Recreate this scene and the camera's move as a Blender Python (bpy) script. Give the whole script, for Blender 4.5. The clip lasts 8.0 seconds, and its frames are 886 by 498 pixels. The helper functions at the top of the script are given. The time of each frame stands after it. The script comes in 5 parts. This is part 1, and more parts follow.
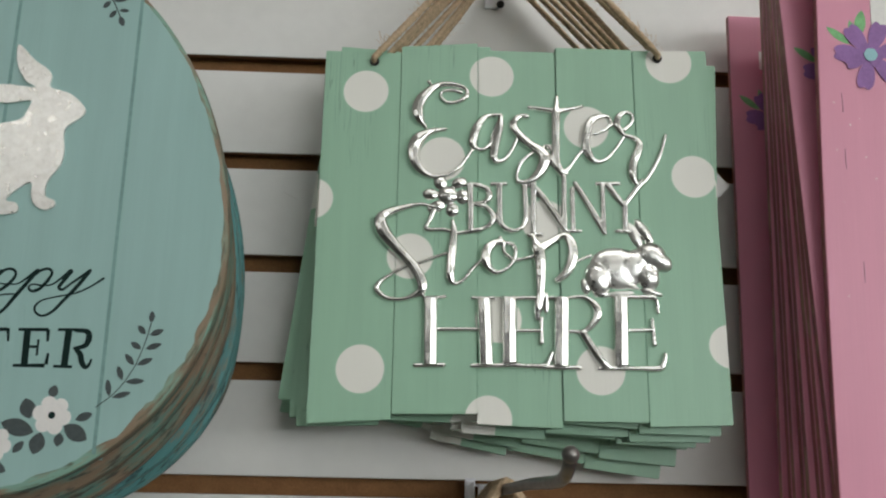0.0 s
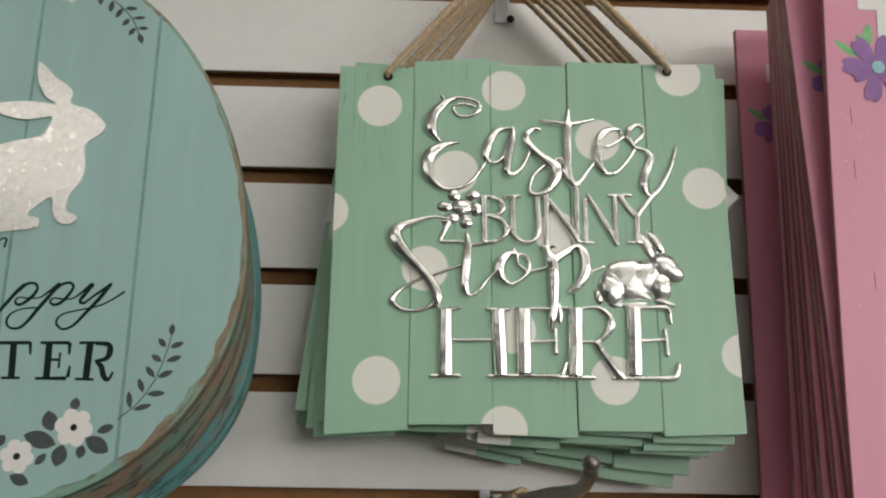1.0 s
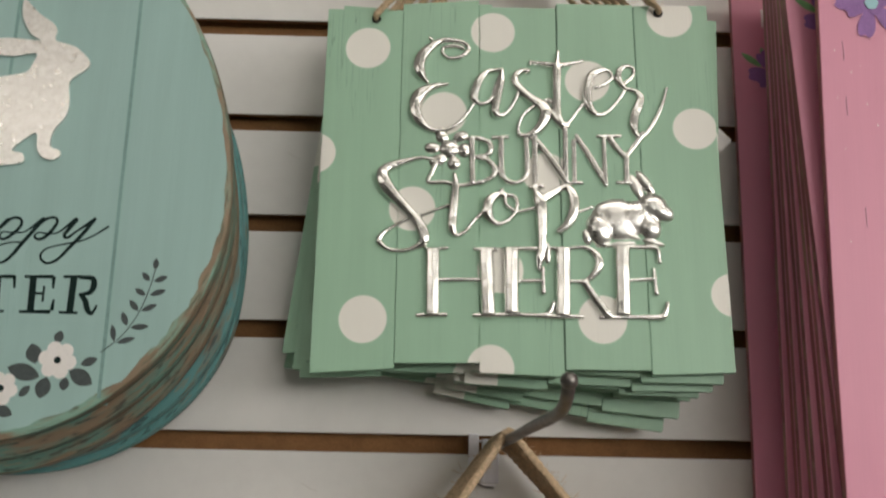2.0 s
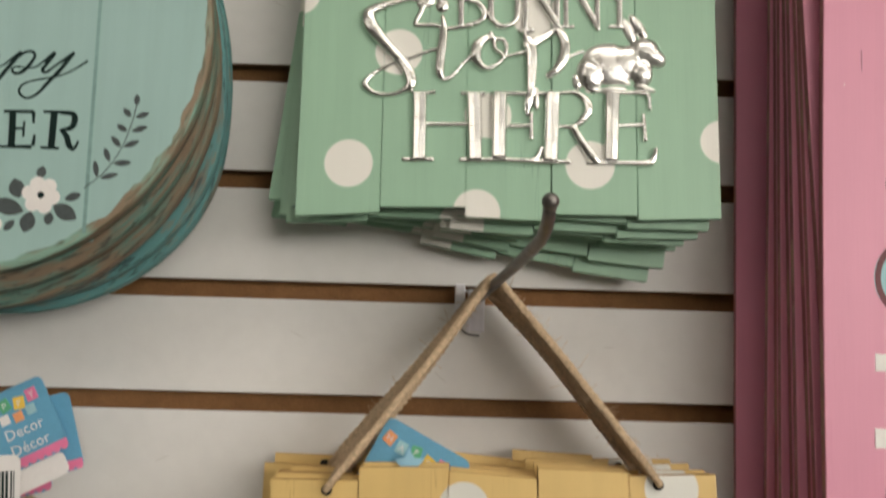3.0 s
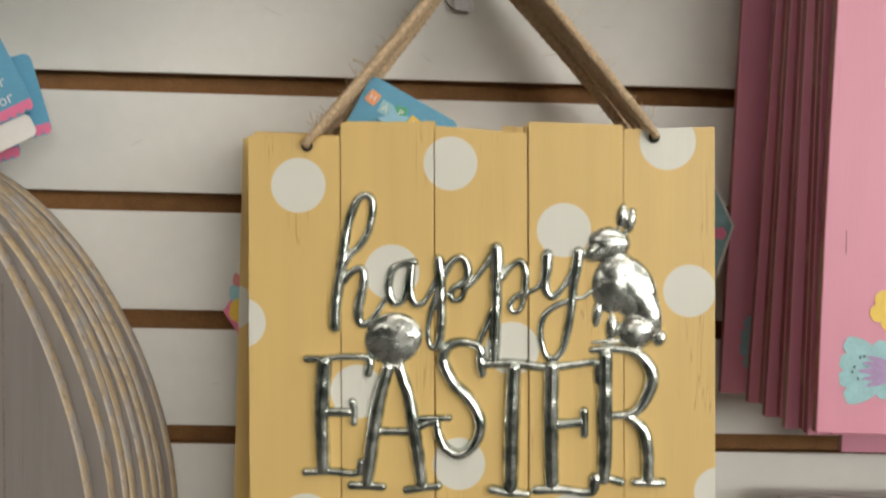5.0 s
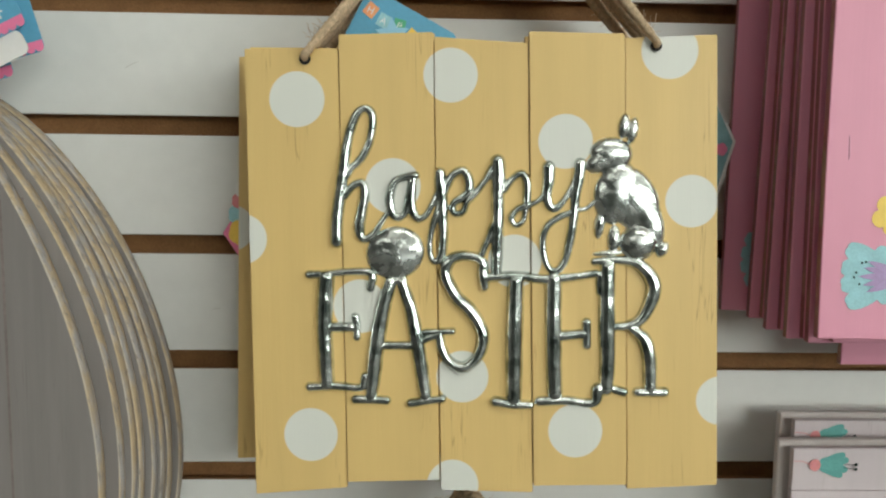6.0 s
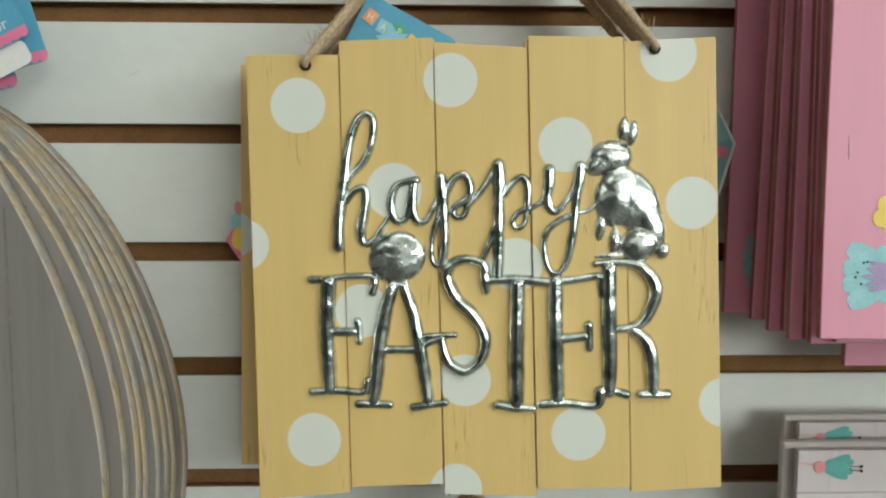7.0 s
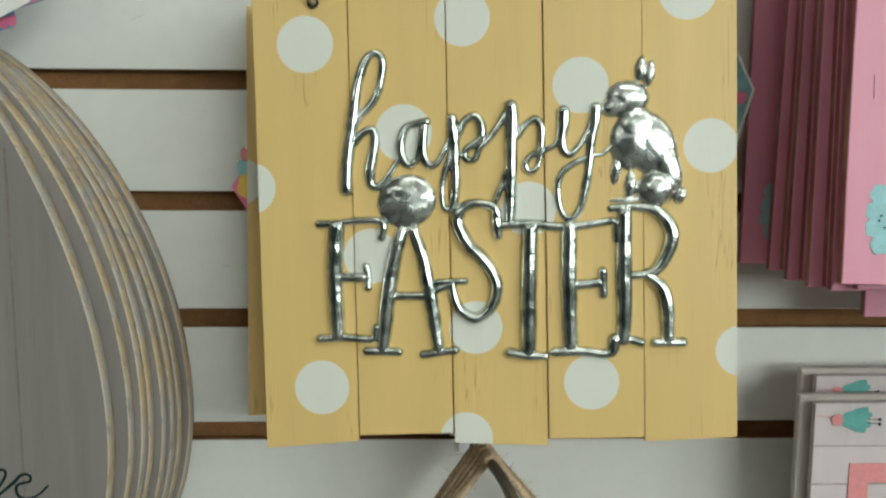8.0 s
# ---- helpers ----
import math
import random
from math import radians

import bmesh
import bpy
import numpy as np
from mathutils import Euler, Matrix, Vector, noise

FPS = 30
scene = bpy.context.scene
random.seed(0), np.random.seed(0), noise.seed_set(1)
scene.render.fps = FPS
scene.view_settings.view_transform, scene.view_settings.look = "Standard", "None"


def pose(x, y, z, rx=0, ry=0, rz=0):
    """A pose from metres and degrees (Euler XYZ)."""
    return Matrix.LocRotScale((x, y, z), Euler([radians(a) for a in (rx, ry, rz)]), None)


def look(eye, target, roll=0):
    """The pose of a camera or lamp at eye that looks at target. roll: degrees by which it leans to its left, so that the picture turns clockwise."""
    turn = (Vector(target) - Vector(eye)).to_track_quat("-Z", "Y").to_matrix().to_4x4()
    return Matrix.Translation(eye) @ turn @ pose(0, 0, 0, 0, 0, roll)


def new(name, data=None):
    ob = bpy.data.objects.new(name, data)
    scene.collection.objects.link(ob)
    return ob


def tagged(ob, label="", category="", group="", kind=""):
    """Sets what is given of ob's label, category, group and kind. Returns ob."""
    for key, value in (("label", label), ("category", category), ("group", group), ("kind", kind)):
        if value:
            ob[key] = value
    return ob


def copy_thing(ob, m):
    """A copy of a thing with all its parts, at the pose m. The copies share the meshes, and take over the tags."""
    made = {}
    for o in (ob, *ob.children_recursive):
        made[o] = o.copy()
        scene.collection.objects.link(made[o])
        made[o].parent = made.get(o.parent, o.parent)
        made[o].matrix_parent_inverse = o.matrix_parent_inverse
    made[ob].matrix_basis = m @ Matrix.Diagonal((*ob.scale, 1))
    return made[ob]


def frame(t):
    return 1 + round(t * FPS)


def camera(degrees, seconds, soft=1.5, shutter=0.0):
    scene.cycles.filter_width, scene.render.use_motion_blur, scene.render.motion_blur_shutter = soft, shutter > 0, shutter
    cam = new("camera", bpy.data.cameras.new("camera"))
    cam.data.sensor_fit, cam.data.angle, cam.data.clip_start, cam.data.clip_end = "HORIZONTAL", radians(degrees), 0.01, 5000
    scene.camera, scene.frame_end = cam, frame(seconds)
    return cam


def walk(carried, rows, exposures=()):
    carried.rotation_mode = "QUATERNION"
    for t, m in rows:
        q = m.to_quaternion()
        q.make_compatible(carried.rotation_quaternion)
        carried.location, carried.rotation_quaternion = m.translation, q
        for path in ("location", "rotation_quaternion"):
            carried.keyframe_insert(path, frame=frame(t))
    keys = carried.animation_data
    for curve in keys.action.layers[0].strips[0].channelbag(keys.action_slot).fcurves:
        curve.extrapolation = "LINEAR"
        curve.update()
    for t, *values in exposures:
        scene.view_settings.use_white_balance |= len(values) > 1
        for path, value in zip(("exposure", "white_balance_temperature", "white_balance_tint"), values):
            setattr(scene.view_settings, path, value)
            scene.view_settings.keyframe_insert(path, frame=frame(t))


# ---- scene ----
cam = camera(55.9, 8.0, soft=2.1, shutter=0.45)
PATH = [
    (0, (-0.017, -0.587, 1.527), (0.035, 1.366, 1.955), 1.3),
    (0.5, (-0.024, -0.59, 1.526), (0.023, 1.36, 1.967), 1.0),
    (1, (-0.026, -0.593, 1.526), (0.024, 1.354, 1.98), 1.0),
    (1.2, (-0.024, -0.592, 1.526), (0.018, 1.355, 1.98), 1.2),
    (2.3, (-0.007, -0.58, 1.486), (0.016, 1.378, 1.896), 1.2),
    (2.5, (-0.005, -0.579, 1.485), (0.02, 1.399, 1.782), 1.4),
    (3, (-0.003, -0.574, 1.46), (0.035, 1.415, 1.67), 1.6),
    (3.5, (0.001, -0.566, 1.43), (0.055, 1.433, 1.471), 1.6),
    (4, (0.004, -0.553, 1.401), (0.053, 1.445, 1.332), 2.0),
    (4.5, (0.007, -0.552, 1.373), (0.058, 1.445, 1.265), 1.6),
    (5, (0.006, -0.544, 1.348), (0.064, 1.45, 1.21), 1.4),
    (5.2, (0.003, -0.542, 1.339), (0.079, 1.449, 1.173), 1.3),
    (6.3, (0.001, -0.546, 1.318), (0.075, 1.44, 1.09), 0.6),
    (6.5, (0.0, -0.547, 1.317), (0.074, 1.441, 1.107), 0.5),
    (7, (0.004, -0.546, 1.317), (0.067, 1.443, 1.118), 0.2),
    (7.5, (0.002, -0.544, 1.312), (0.059, 1.444, 1.102), 0.2),
    (8, (0.002, -0.537, 1.297), (0.05, 1.447, 1.049), 0.3),
]
walk(cam, [(t, look(eye, target, roll)) for t, eye, target, roll in PATH],
     exposures=((0.0, -0.59, 6420, 8), (1.2, -0.54, 6850, 11), (2.5, -0.42, 7100, 13), (3.5, -0.17, 7300, 13), (5.0, -0.17, 7150, 10), (6.3, -0.18, 6450, -1), (8.0, -0.20, 6400, -4)))

# ---- light: a shop lit by ceiling panels ----
world = bpy.data.worlds.new("world")
scene.world = world
world.use_nodes = True
world.node_tree.nodes["Background"].inputs[0].default_value = (0.75, 0.82, 0.9, 1)
world.node_tree.nodes["Background"].inputs[1].default_value = 0.04
PANEL_W, WINDOW_W, SIDE_W = 8.6, 97.0, 78.0
# The two panels at x -1.9 are added, unseen, to brighten the tin rabbit's reflection.
LAMPS = [(0.6, -1.25), (2.8, -1.25), (-1.9, -3.2), (-1.9, -3.85), (0.5, -4.5), (2.7, -4.5)]


# ---- small helpers ----
def part(name, bm, material, parent, label=""):
    """One bmesh as one mesh object under a thing."""
    mats = material if isinstance(material, (list, tuple)) else [material]
    mesh = bpy.data.meshes.new(name)
    bm.normal_update()
    bm.to_mesh(mesh)
    bm.free()
    for m in mats:
        mesh.materials.append(m)
    ob = new(name, mesh)
    if parent is not None:
        ob.parent = parent
    if label:
        ob["label"] = label
    return ob


def hung(x, y, z, yaw=0.0, lean=0.0, spin=0.0):
    """Pose of a flat thing hung on the wall. yaw: right side nearer, lean: top nearer, spin: turned to the left."""
    return Matrix.Translation((x, y, z)) @ pose(0, 0, 0, 0, 0, -yaw) @ pose(0, 0, 0, lean) @ pose(0, 0, 0, 0, -spin)


def thing(name, m, label, category, group="", kind=""):
    ob = new(name)
    ob.empty_display_size = 0.02
    ob.matrix_world = m
    return tagged(ob, label, category, group, kind)


def box(bm, x0, x1, y0, y1, z0, z1, bevel=0.0, index=0):
    r = bmesh.ops.create_cube(bm, size=1.0)
    vs = r["verts"]
    bmesh.ops.scale(bm, vec=(x1 - x0, y1 - y0, z1 - z0), verts=vs)
    bmesh.ops.translate(bm, vec=((x0 + x1) / 2, (y0 + y1) / 2, (z0 + z1) / 2), verts=vs)
    fs = {f for v in vs for f in v.link_faces}
    for f in fs:
        f.material_index = index
    if bevel:
        bmesh.ops.bevel(bm, geom=list({e for f in fs for e in f.edges}), offset=bevel, segments=1, affect="EDGES", profile=0.5)
    return bm


def spline(points, step=0.0006):
    """Catmull-Rom curve through rows of numbers, at even steps of the first three."""
    p = np.array(points, float)
    if len(p) == 2:
        n = max(2, int(np.linalg.norm(p[1, :2] - p[0, :2]) / step))
        k = np.linspace(0, 1, n)[:, None]
        return p[0] * (1 - k) + p[1] * k
    p = np.vstack([2 * p[0] - p[1], p, 2 * p[-1] - p[-2]])
    out = []
    for a, b, c, d in zip(p[:-3], p[1:-2], p[2:-1], p[3:]):
        n = max(2, int(np.linalg.norm(c[:3] - b[:3]) / step))
        for t in np.arange(n) / n:
            out.append(0.5 * (2 * b + (c - a) * t + (2 * a - 5 * b + 4 * c - d) * t * t + (3 * b - a - 3 * c + d) * t ** 3))
    out.append(p[-2])
    return np.array(out)


def millimetres(strokes):
    return [[tuple(v / 1000 for v in q) for q in s] for s in strokes]


def relief(name, letters, blobs, material, parent, label="", cell=0.00040, lift=0.0010, crease=0.00010, soft=0.0011, grow=0.00025, least=0.0011, slope=0.55, crown=0.12, ripple=120.0, butt=1.0):
    """Stamped metal: strokes (u, v, width) and ovals (u, v, a, b, turn, height, blend), in mm, raised in one sheet over the front."""
    pts = [spline(s) for s in millimetres([s for group in letters for s in group])]
    ways = [np.gradient(p[:, :2], axis=0) for p in pts]
    allp = np.vstack(pts) if pts else np.zeros((0, 3))
    allw = np.vstack([w / np.linalg.norm(w, axis=1)[:, None] for w in ways]) if pts else allp
    blunt = np.concatenate([np.full(len(p), p[:, 2].max() > butt) for p in pts]) if pts else allp
    ov = [(q[0] / 1000, q[1] / 1000, q[2] / 1000, q[3] / 1000, radians(q[4]), q[5] / 1000, q[6] / 1000 if len(q) > 6 else soft) for q in blobs]
    xs = [q[0] for q in allp] + [o[0] + s * max(o[2], o[3]) for o in ov for s in (-1, 1)]
    zs = [q[1] for q in allp] + [o[1] + s * max(o[2], o[3]) for o in ov for s in (-1, 1)]
    x0, z0 = min(xs) - 0.006, min(zs) - 0.006
    nx, nz = int((max(xs) + 0.006 - x0) / cell), int((max(zs) + 0.006 - z0) / cell)
    gx, gz = x0 + np.arange(nx) * cell, z0 + np.arange(nz) * cell
    h = np.full((nx, nz), -0.0012)
    for (u, v, w), (tu, tv), square in zip(allp, allw, blunt):
        r = max(0.56 * w + grow, least)
        top = 0.55 * r + lift
        i0, i1 = max(0, int((u - 1.5 * r - x0) / cell)), int((u + 1.5 * r - x0) / cell) + 2
        j0, j1 = max(0, int((v - 1.5 * r - z0) / cell)), int((v + 1.5 * r - z0) / cell) + 2
        du, dv = gx[i0:i1, None] - u, gz[None, j0:j1] - v
        g = 1 - np.abs(du * tv - dv * tu) / r if square else 1 - np.sqrt(du ** 2 + dv ** 2) / r
        if square:
            g = np.where(np.abs(du * tu + dv * tv) < 0.0008, g, -1.0)
        rise = np.clip(g / slope, 0, 1)
        val = np.where(g > 0, top * (np.sqrt(1 - (1 - rise) ** 2) + crown * g), 2 * top * np.maximum(g, -0.5))
        h[i0:i1, j0:j1] = np.maximum(h[i0:i1, j0:j1], val)
    for u, v, a, b, rot, top, blend in ov:
        dx, dz = gx[:, None] - u, gz[None, :] - v
        p, q = dx * math.cos(rot) + dz * math.sin(rot), -dx * math.sin(rot) + dz * math.cos(rot)
        g = 1 - (p / (1.06 * a)) ** 2 - (q / (1.06 * b)) ** 2
        val = np.where(g > 0, top * np.abs(g) ** 0.5, top * np.maximum(g, -2.0))
        d = np.clip(0.5 + 0.5 * (val - h) / blend, 0, 1)
        h = h * (1 - d) + val * d + blend * d * (1 - d) * (h > -0.001) * (val > -0.001)
    keep = h > -0.0011
    cells = keep[:-1, :-1] | keep[1:, :-1] | keep[:-1, 1:] | keep[1:, 1:]
    used = np.zeros_like(keep)
    for a in (0, 1):
        for b in (0, 1):
            used[a:nx - 1 + a, b:nz - 1 + b] |= cells
    index = np.cumsum(used.ravel()).reshape(used.shape) - 1
    verts = []
    for i, j in zip(*np.nonzero(used)):
        e = h[i, j]
        if e > 0:
            q = Vector((gx[i] * ripple, gz[j] * ripple, len(letters) * 3.1))
            e += crease * (noise.noise(q) + 0.35 * noise.noise(q * 2.4))
        verts.append((gx[i], -e, gz[j]))
    faces = [(index[i, j], index[i + 1, j], index[i + 1, j + 1], index[i, j + 1]) for i, j in zip(*np.nonzero(cells))]
    mesh = bpy.data.meshes.new(name)
    mesh.from_pydata(verts, [], [tuple(int(k) for k in f) for f in faces])
    mesh.polygons.foreach_set("use_smooth", [True] * len(mesh.polygons))
    mesh.materials.append(material)
    ob = new(name, mesh)
    ob.parent = parent
    if label:
        ob["label"] = label
    return ob


def ribbon(bm, stroke, y, round_ends=True):
    """A flat painted stroke (u, v, width) in mm at depth y."""
    p = spline([tuple(v / 1000 for v in q) for q in stroke], 0.0009)
    d = np.gradient(p[:, :2], axis=0)
    d /= np.maximum(np.linalg.norm(d, axis=1), 1e-9)[:, None]
    nrm = np.stack([-d[:, 1], d[:, 0]], 1)
    w = np.maximum(p[:, 2], 0.0003)[:, None] / 2
    a, b = p[:, :2] + nrm * w, p[:, :2] - nrm * w
    va = [bm.verts.new((q[0], y, q[1])) for q in a]
    vb = [bm.verts.new((q[0], y, q[1])) for q in b]
    for i in range(len(va) - 1):
        bm.faces.new((va[i], vb[i], vb[i + 1], va[i + 1]))
    if round_ends:
        for k, s in ((0, -1), (-1, 1)):
            c, t, n, r = p[k, :2], d[k] * s, nrm[k], w[k, 0]
            arc = [bm.verts.new((*(c + n * r * math.cos(f) + t * r * math.sin(f))[:1], y, (c + n * r * math.cos(f) + t * r * math.sin(f))[1])) for f in np.linspace(0, math.pi, 7)]
            bm.faces.new(arc)


def leaf(bm, stroke, y, fat=0.42):
    """A painted pointed leaf from its base (u, v, width) to its tip, in mm."""
    (u0, v0, w, ), (u1, v1, _) = stroke[0], stroke[-1]
    a, b = np.array((u0, v0)) / 1000, np.array((u1, v1)) / 1000
    t = b - a
    n = np.array((-t[1], t[0])) / max(np.linalg.norm(t), 1e-6)
    ring = []
    for k in np.linspace(0, 1, 9):
        ring.append(a + t * k + n * w / 1700 * math.sin(math.pi * k) ** 0.75)
    for k in np.linspace(1, 0, 9)[1:-1]:
        ring.append(a + t * k - n * w / 1700 * math.sin(math.pi * k) ** 0.75)
    bm.faces.new([bm.verts.new((q[0], y, q[1])) for q in ring])


def petal(bm, u, v, angle, length, width, y, notch=0.12):
    """A painted round-ended petal from its root, in mm and degrees."""
    c, s = math.cos(radians(angle)), math.sin(radians(angle))
    ring = []
    for f in np.linspace(0, 2 * math.pi, 26, endpoint=False):
        p = length / 2 * (1 - math.cos(f))
        p -= notch * length * math.exp(-((f - math.pi) / 0.28) ** 2)
        q = width / 2 * math.sin(f) * (0.45 + 0.55 * (1 - math.cos(f)) / 2) ** 0.8 * 1.15
        ring.append(bm.verts.new(((u + p * c - q * s) / 1000, y, (v + p * s + q * c) / 1000)))
    root = bm.verts.new(((u + 0.5 * length * c) / 1000, y, (v + 0.5 * length * s) / 1000))
    for k in range(26):
        bm.faces.new((root, ring[k], ring[(k + 1) % 26]))


def lobes(bm, u, v, r, n, y, depth=0.18, turn=0.0, squash=1.0):
    """A painted flower of n rounded petals."""
    c = bm.verts.new((u / 1000, y, v / 1000))
    ring = []
    for f in np.linspace(0, 2 * math.pi, 12 * n, endpoint=False):
        q = r / 1000 * (1 - depth + depth * abs(math.cos(n * f / 2 + turn)) ** 0.7)
        ring.append(bm.verts.new((u / 1000 + q * math.cos(f), y, v / 1000 + squash * q * math.sin(f))))
    for i in range(len(ring)):
        bm.faces.new((c, ring[i], ring[(i + 1) % len(ring)]))


def tube(bm, points, radius, sides=10, twist=0.0, strands=0, taper=False, seed=0, slim=1.0):
    """A round or twisted cord along points (x, y, z)."""
    p = np.array(points, float)
    s = np.concatenate([[0], np.cumsum(np.linalg.norm(np.diff(p, axis=0), axis=1))])
    rings, up = [], Vector((0.3, 1, 0.2)).normalized()
    for i in range(len(p)):
        t = Vector(p[min(i + 1, len(p) - 1)] - p[max(i - 1, 0)]).normalized()
        up = (up - t * up.dot(t)).normalized()
        side = t.cross(up)
        ring = []
        rough = 1 + 0.10 * noise.noise(Vector((s[i] * 180, seed * 7.3, 0.5)))
        for k in range(sides):
            f = 2 * math.pi * k / sides
            r = radius * rough * ((1 + 0.16 * math.cos(strands * f + twist * s[i])) if strands else 1)
            r *= slim + (1 - slim) * min(1.0, float(s[i]) / 0.03)
            if taper:
                r *= 1 - 0.9 * i / (len(p) - 1)
            ring.append(bm.verts.new(Vector(p[i]) + r * (math.cos(f) * up + math.sin(f) * side)))
        rings.append(ring)
    for a, b in zip(rings[:-1], rings[1:]):
        for k in range(sides):
            f = bm.faces.new((a[k], a[(k + 1) % sides], b[(k + 1) % sides], b[k]))
            f.smooth = True
    bm.faces.new(rings[0][::-1])
    bm.faces.new(rings[-1])


def words(text, size, parent, name, material, m, extrude=0.0):
    """A mesh of built-in lettering."""
    curve = bpy.data.curves.new(name, "FONT")
    curve.body, curve.size, curve.extrude = text, size, extrude
    curve.resolution_u = 2
    curve.align_x = "CENTER"
    tmp = bpy.data.objects.new(name, curve)
    mesh = bpy.data.meshes.new_from_object(tmp)
    bpy.data.objects.remove(tmp)
    mesh.transform(m)
    mesh.materials.clear()
    mesh.materials.append(material)
    ob = new(name, mesh)
    ob.parent = parent
    return ob


# ---- materials ----
def nodes_of(name):
    m = bpy.data.materials.new(name)
    m.use_nodes = True
    nt = m.node_tree
    return m, nt, nt.nodes["Principled BSDF"]


def add(nt, kind, **sets):
    n = nt.nodes.new(kind)
    for key, value in sets.items():
        if key == "op":
            n.operation = value
        elif key == "blend":
            n.blend_type = value
        elif key == "dtype":
            n.data_type = value
        else:
            n.inputs[int(key[1:])].default_value = value
    return n


def mix(nt, fac, a, b):
    n = nt.nodes.new("ShaderNodeMix")
    n.data_type = "RGBA"
    for k, v in ((0, fac), (6, a), (7, b)):
        if isinstance(v, (tuple, float, int)):
            n.inputs[k].default_value = v
        else:
            nt.links.new(v, n.inputs[k])
    return n.outputs[2]


def coords(nt, scale=(1, 1, 1), shift=True):
    tc = nt.nodes.new("ShaderNodeTexCoord")
    mp = nt.nodes.new("ShaderNodeMapping")
    mp.inputs["Scale"].default_value = scale
    nt.links.new(tc.outputs["Object"], mp.inputs[0])
    if shift:
        info = nt.nodes.new("ShaderNodeObjectInfo")
        mul = nt.nodes.new("ShaderNodeVectorMath")
        mul.operation = "SCALE"
        mul.inputs[0].default_value = (13.0, 5.0, 7.0)
        nt.links.new(info.outputs["Random"], mul.inputs["Scale"])
        nt.links.new(mul.outputs[0], mp.inputs["Location"])
    return mp.outputs[0]


def noise_tex(nt, vec, scale, detail=4.0, rough=0.55):
    n = nt.nodes.new("ShaderNodeTexNoise")
    n.inputs["Scale"].default_value, n.inputs["Detail"].default_value, n.inputs["Roughness"].default_value = scale, detail, rough
    nt.links.new(vec, n.inputs["Vector"])
    return n.outputs["Fac"]


def ramp(nt, value, lo, hi, a=0.0, b=1.0):
    n = nt.nodes.new("ShaderNodeMapRange")
    n.inputs[1].default_value, n.inputs[2].default_value, n.inputs[3].default_value, n.inputs[4].default_value = lo, hi, a, b
    nt.links.new(value, n.inputs[0])
    return n.outputs[0]


def bumped(nt, bsdf, height, strength, dist):
    b = nt.nodes.new("ShaderNodeBump")
    b.inputs["Strength"].default_value, b.inputs["Distance"].default_value = strength, dist
    nt.links.new(height, b.inputs["Height"])
    nt.links.new(b.outputs[0], bsdf.inputs["Normal"])


def rgba(c):
    return (c[0], c[1], c[2], 1.0)


def plain(name, colour, rough=0.6, metal=0.0, vary=0.12, scale=40.0, bump=0.1, shine=0.5):
    m, nt, p = nodes_of(name)
    p.inputs["Specular IOR Level"].default_value = shine
    v = coords(nt)
    a = noise_tex(nt, v, scale)
    b = noise_tex(nt, v, scale * 9, 3.0)
    f = nt.nodes.new("ShaderNodeMath")
    f.operation = "ADD"
    nt.links.new(a, f.inputs[0])
    nt.links.new(b, f.inputs[1])
    lo = tuple(c * (1 - vary) for c in colour)
    hi = tuple(min(1, c * (1 + vary)) for c in colour)
    nt.links.new(mix(nt, ramp(nt, f.outputs[0], 0.7, 1.3), rgba(lo), rgba(hi)), p.inputs["Base Color"])
    p.inputs["Roughness"].default_value, p.inputs["Metallic"].default_value = rough, metal
    if bump:
        bumped(nt, p, b, bump, 0.001)
    return m


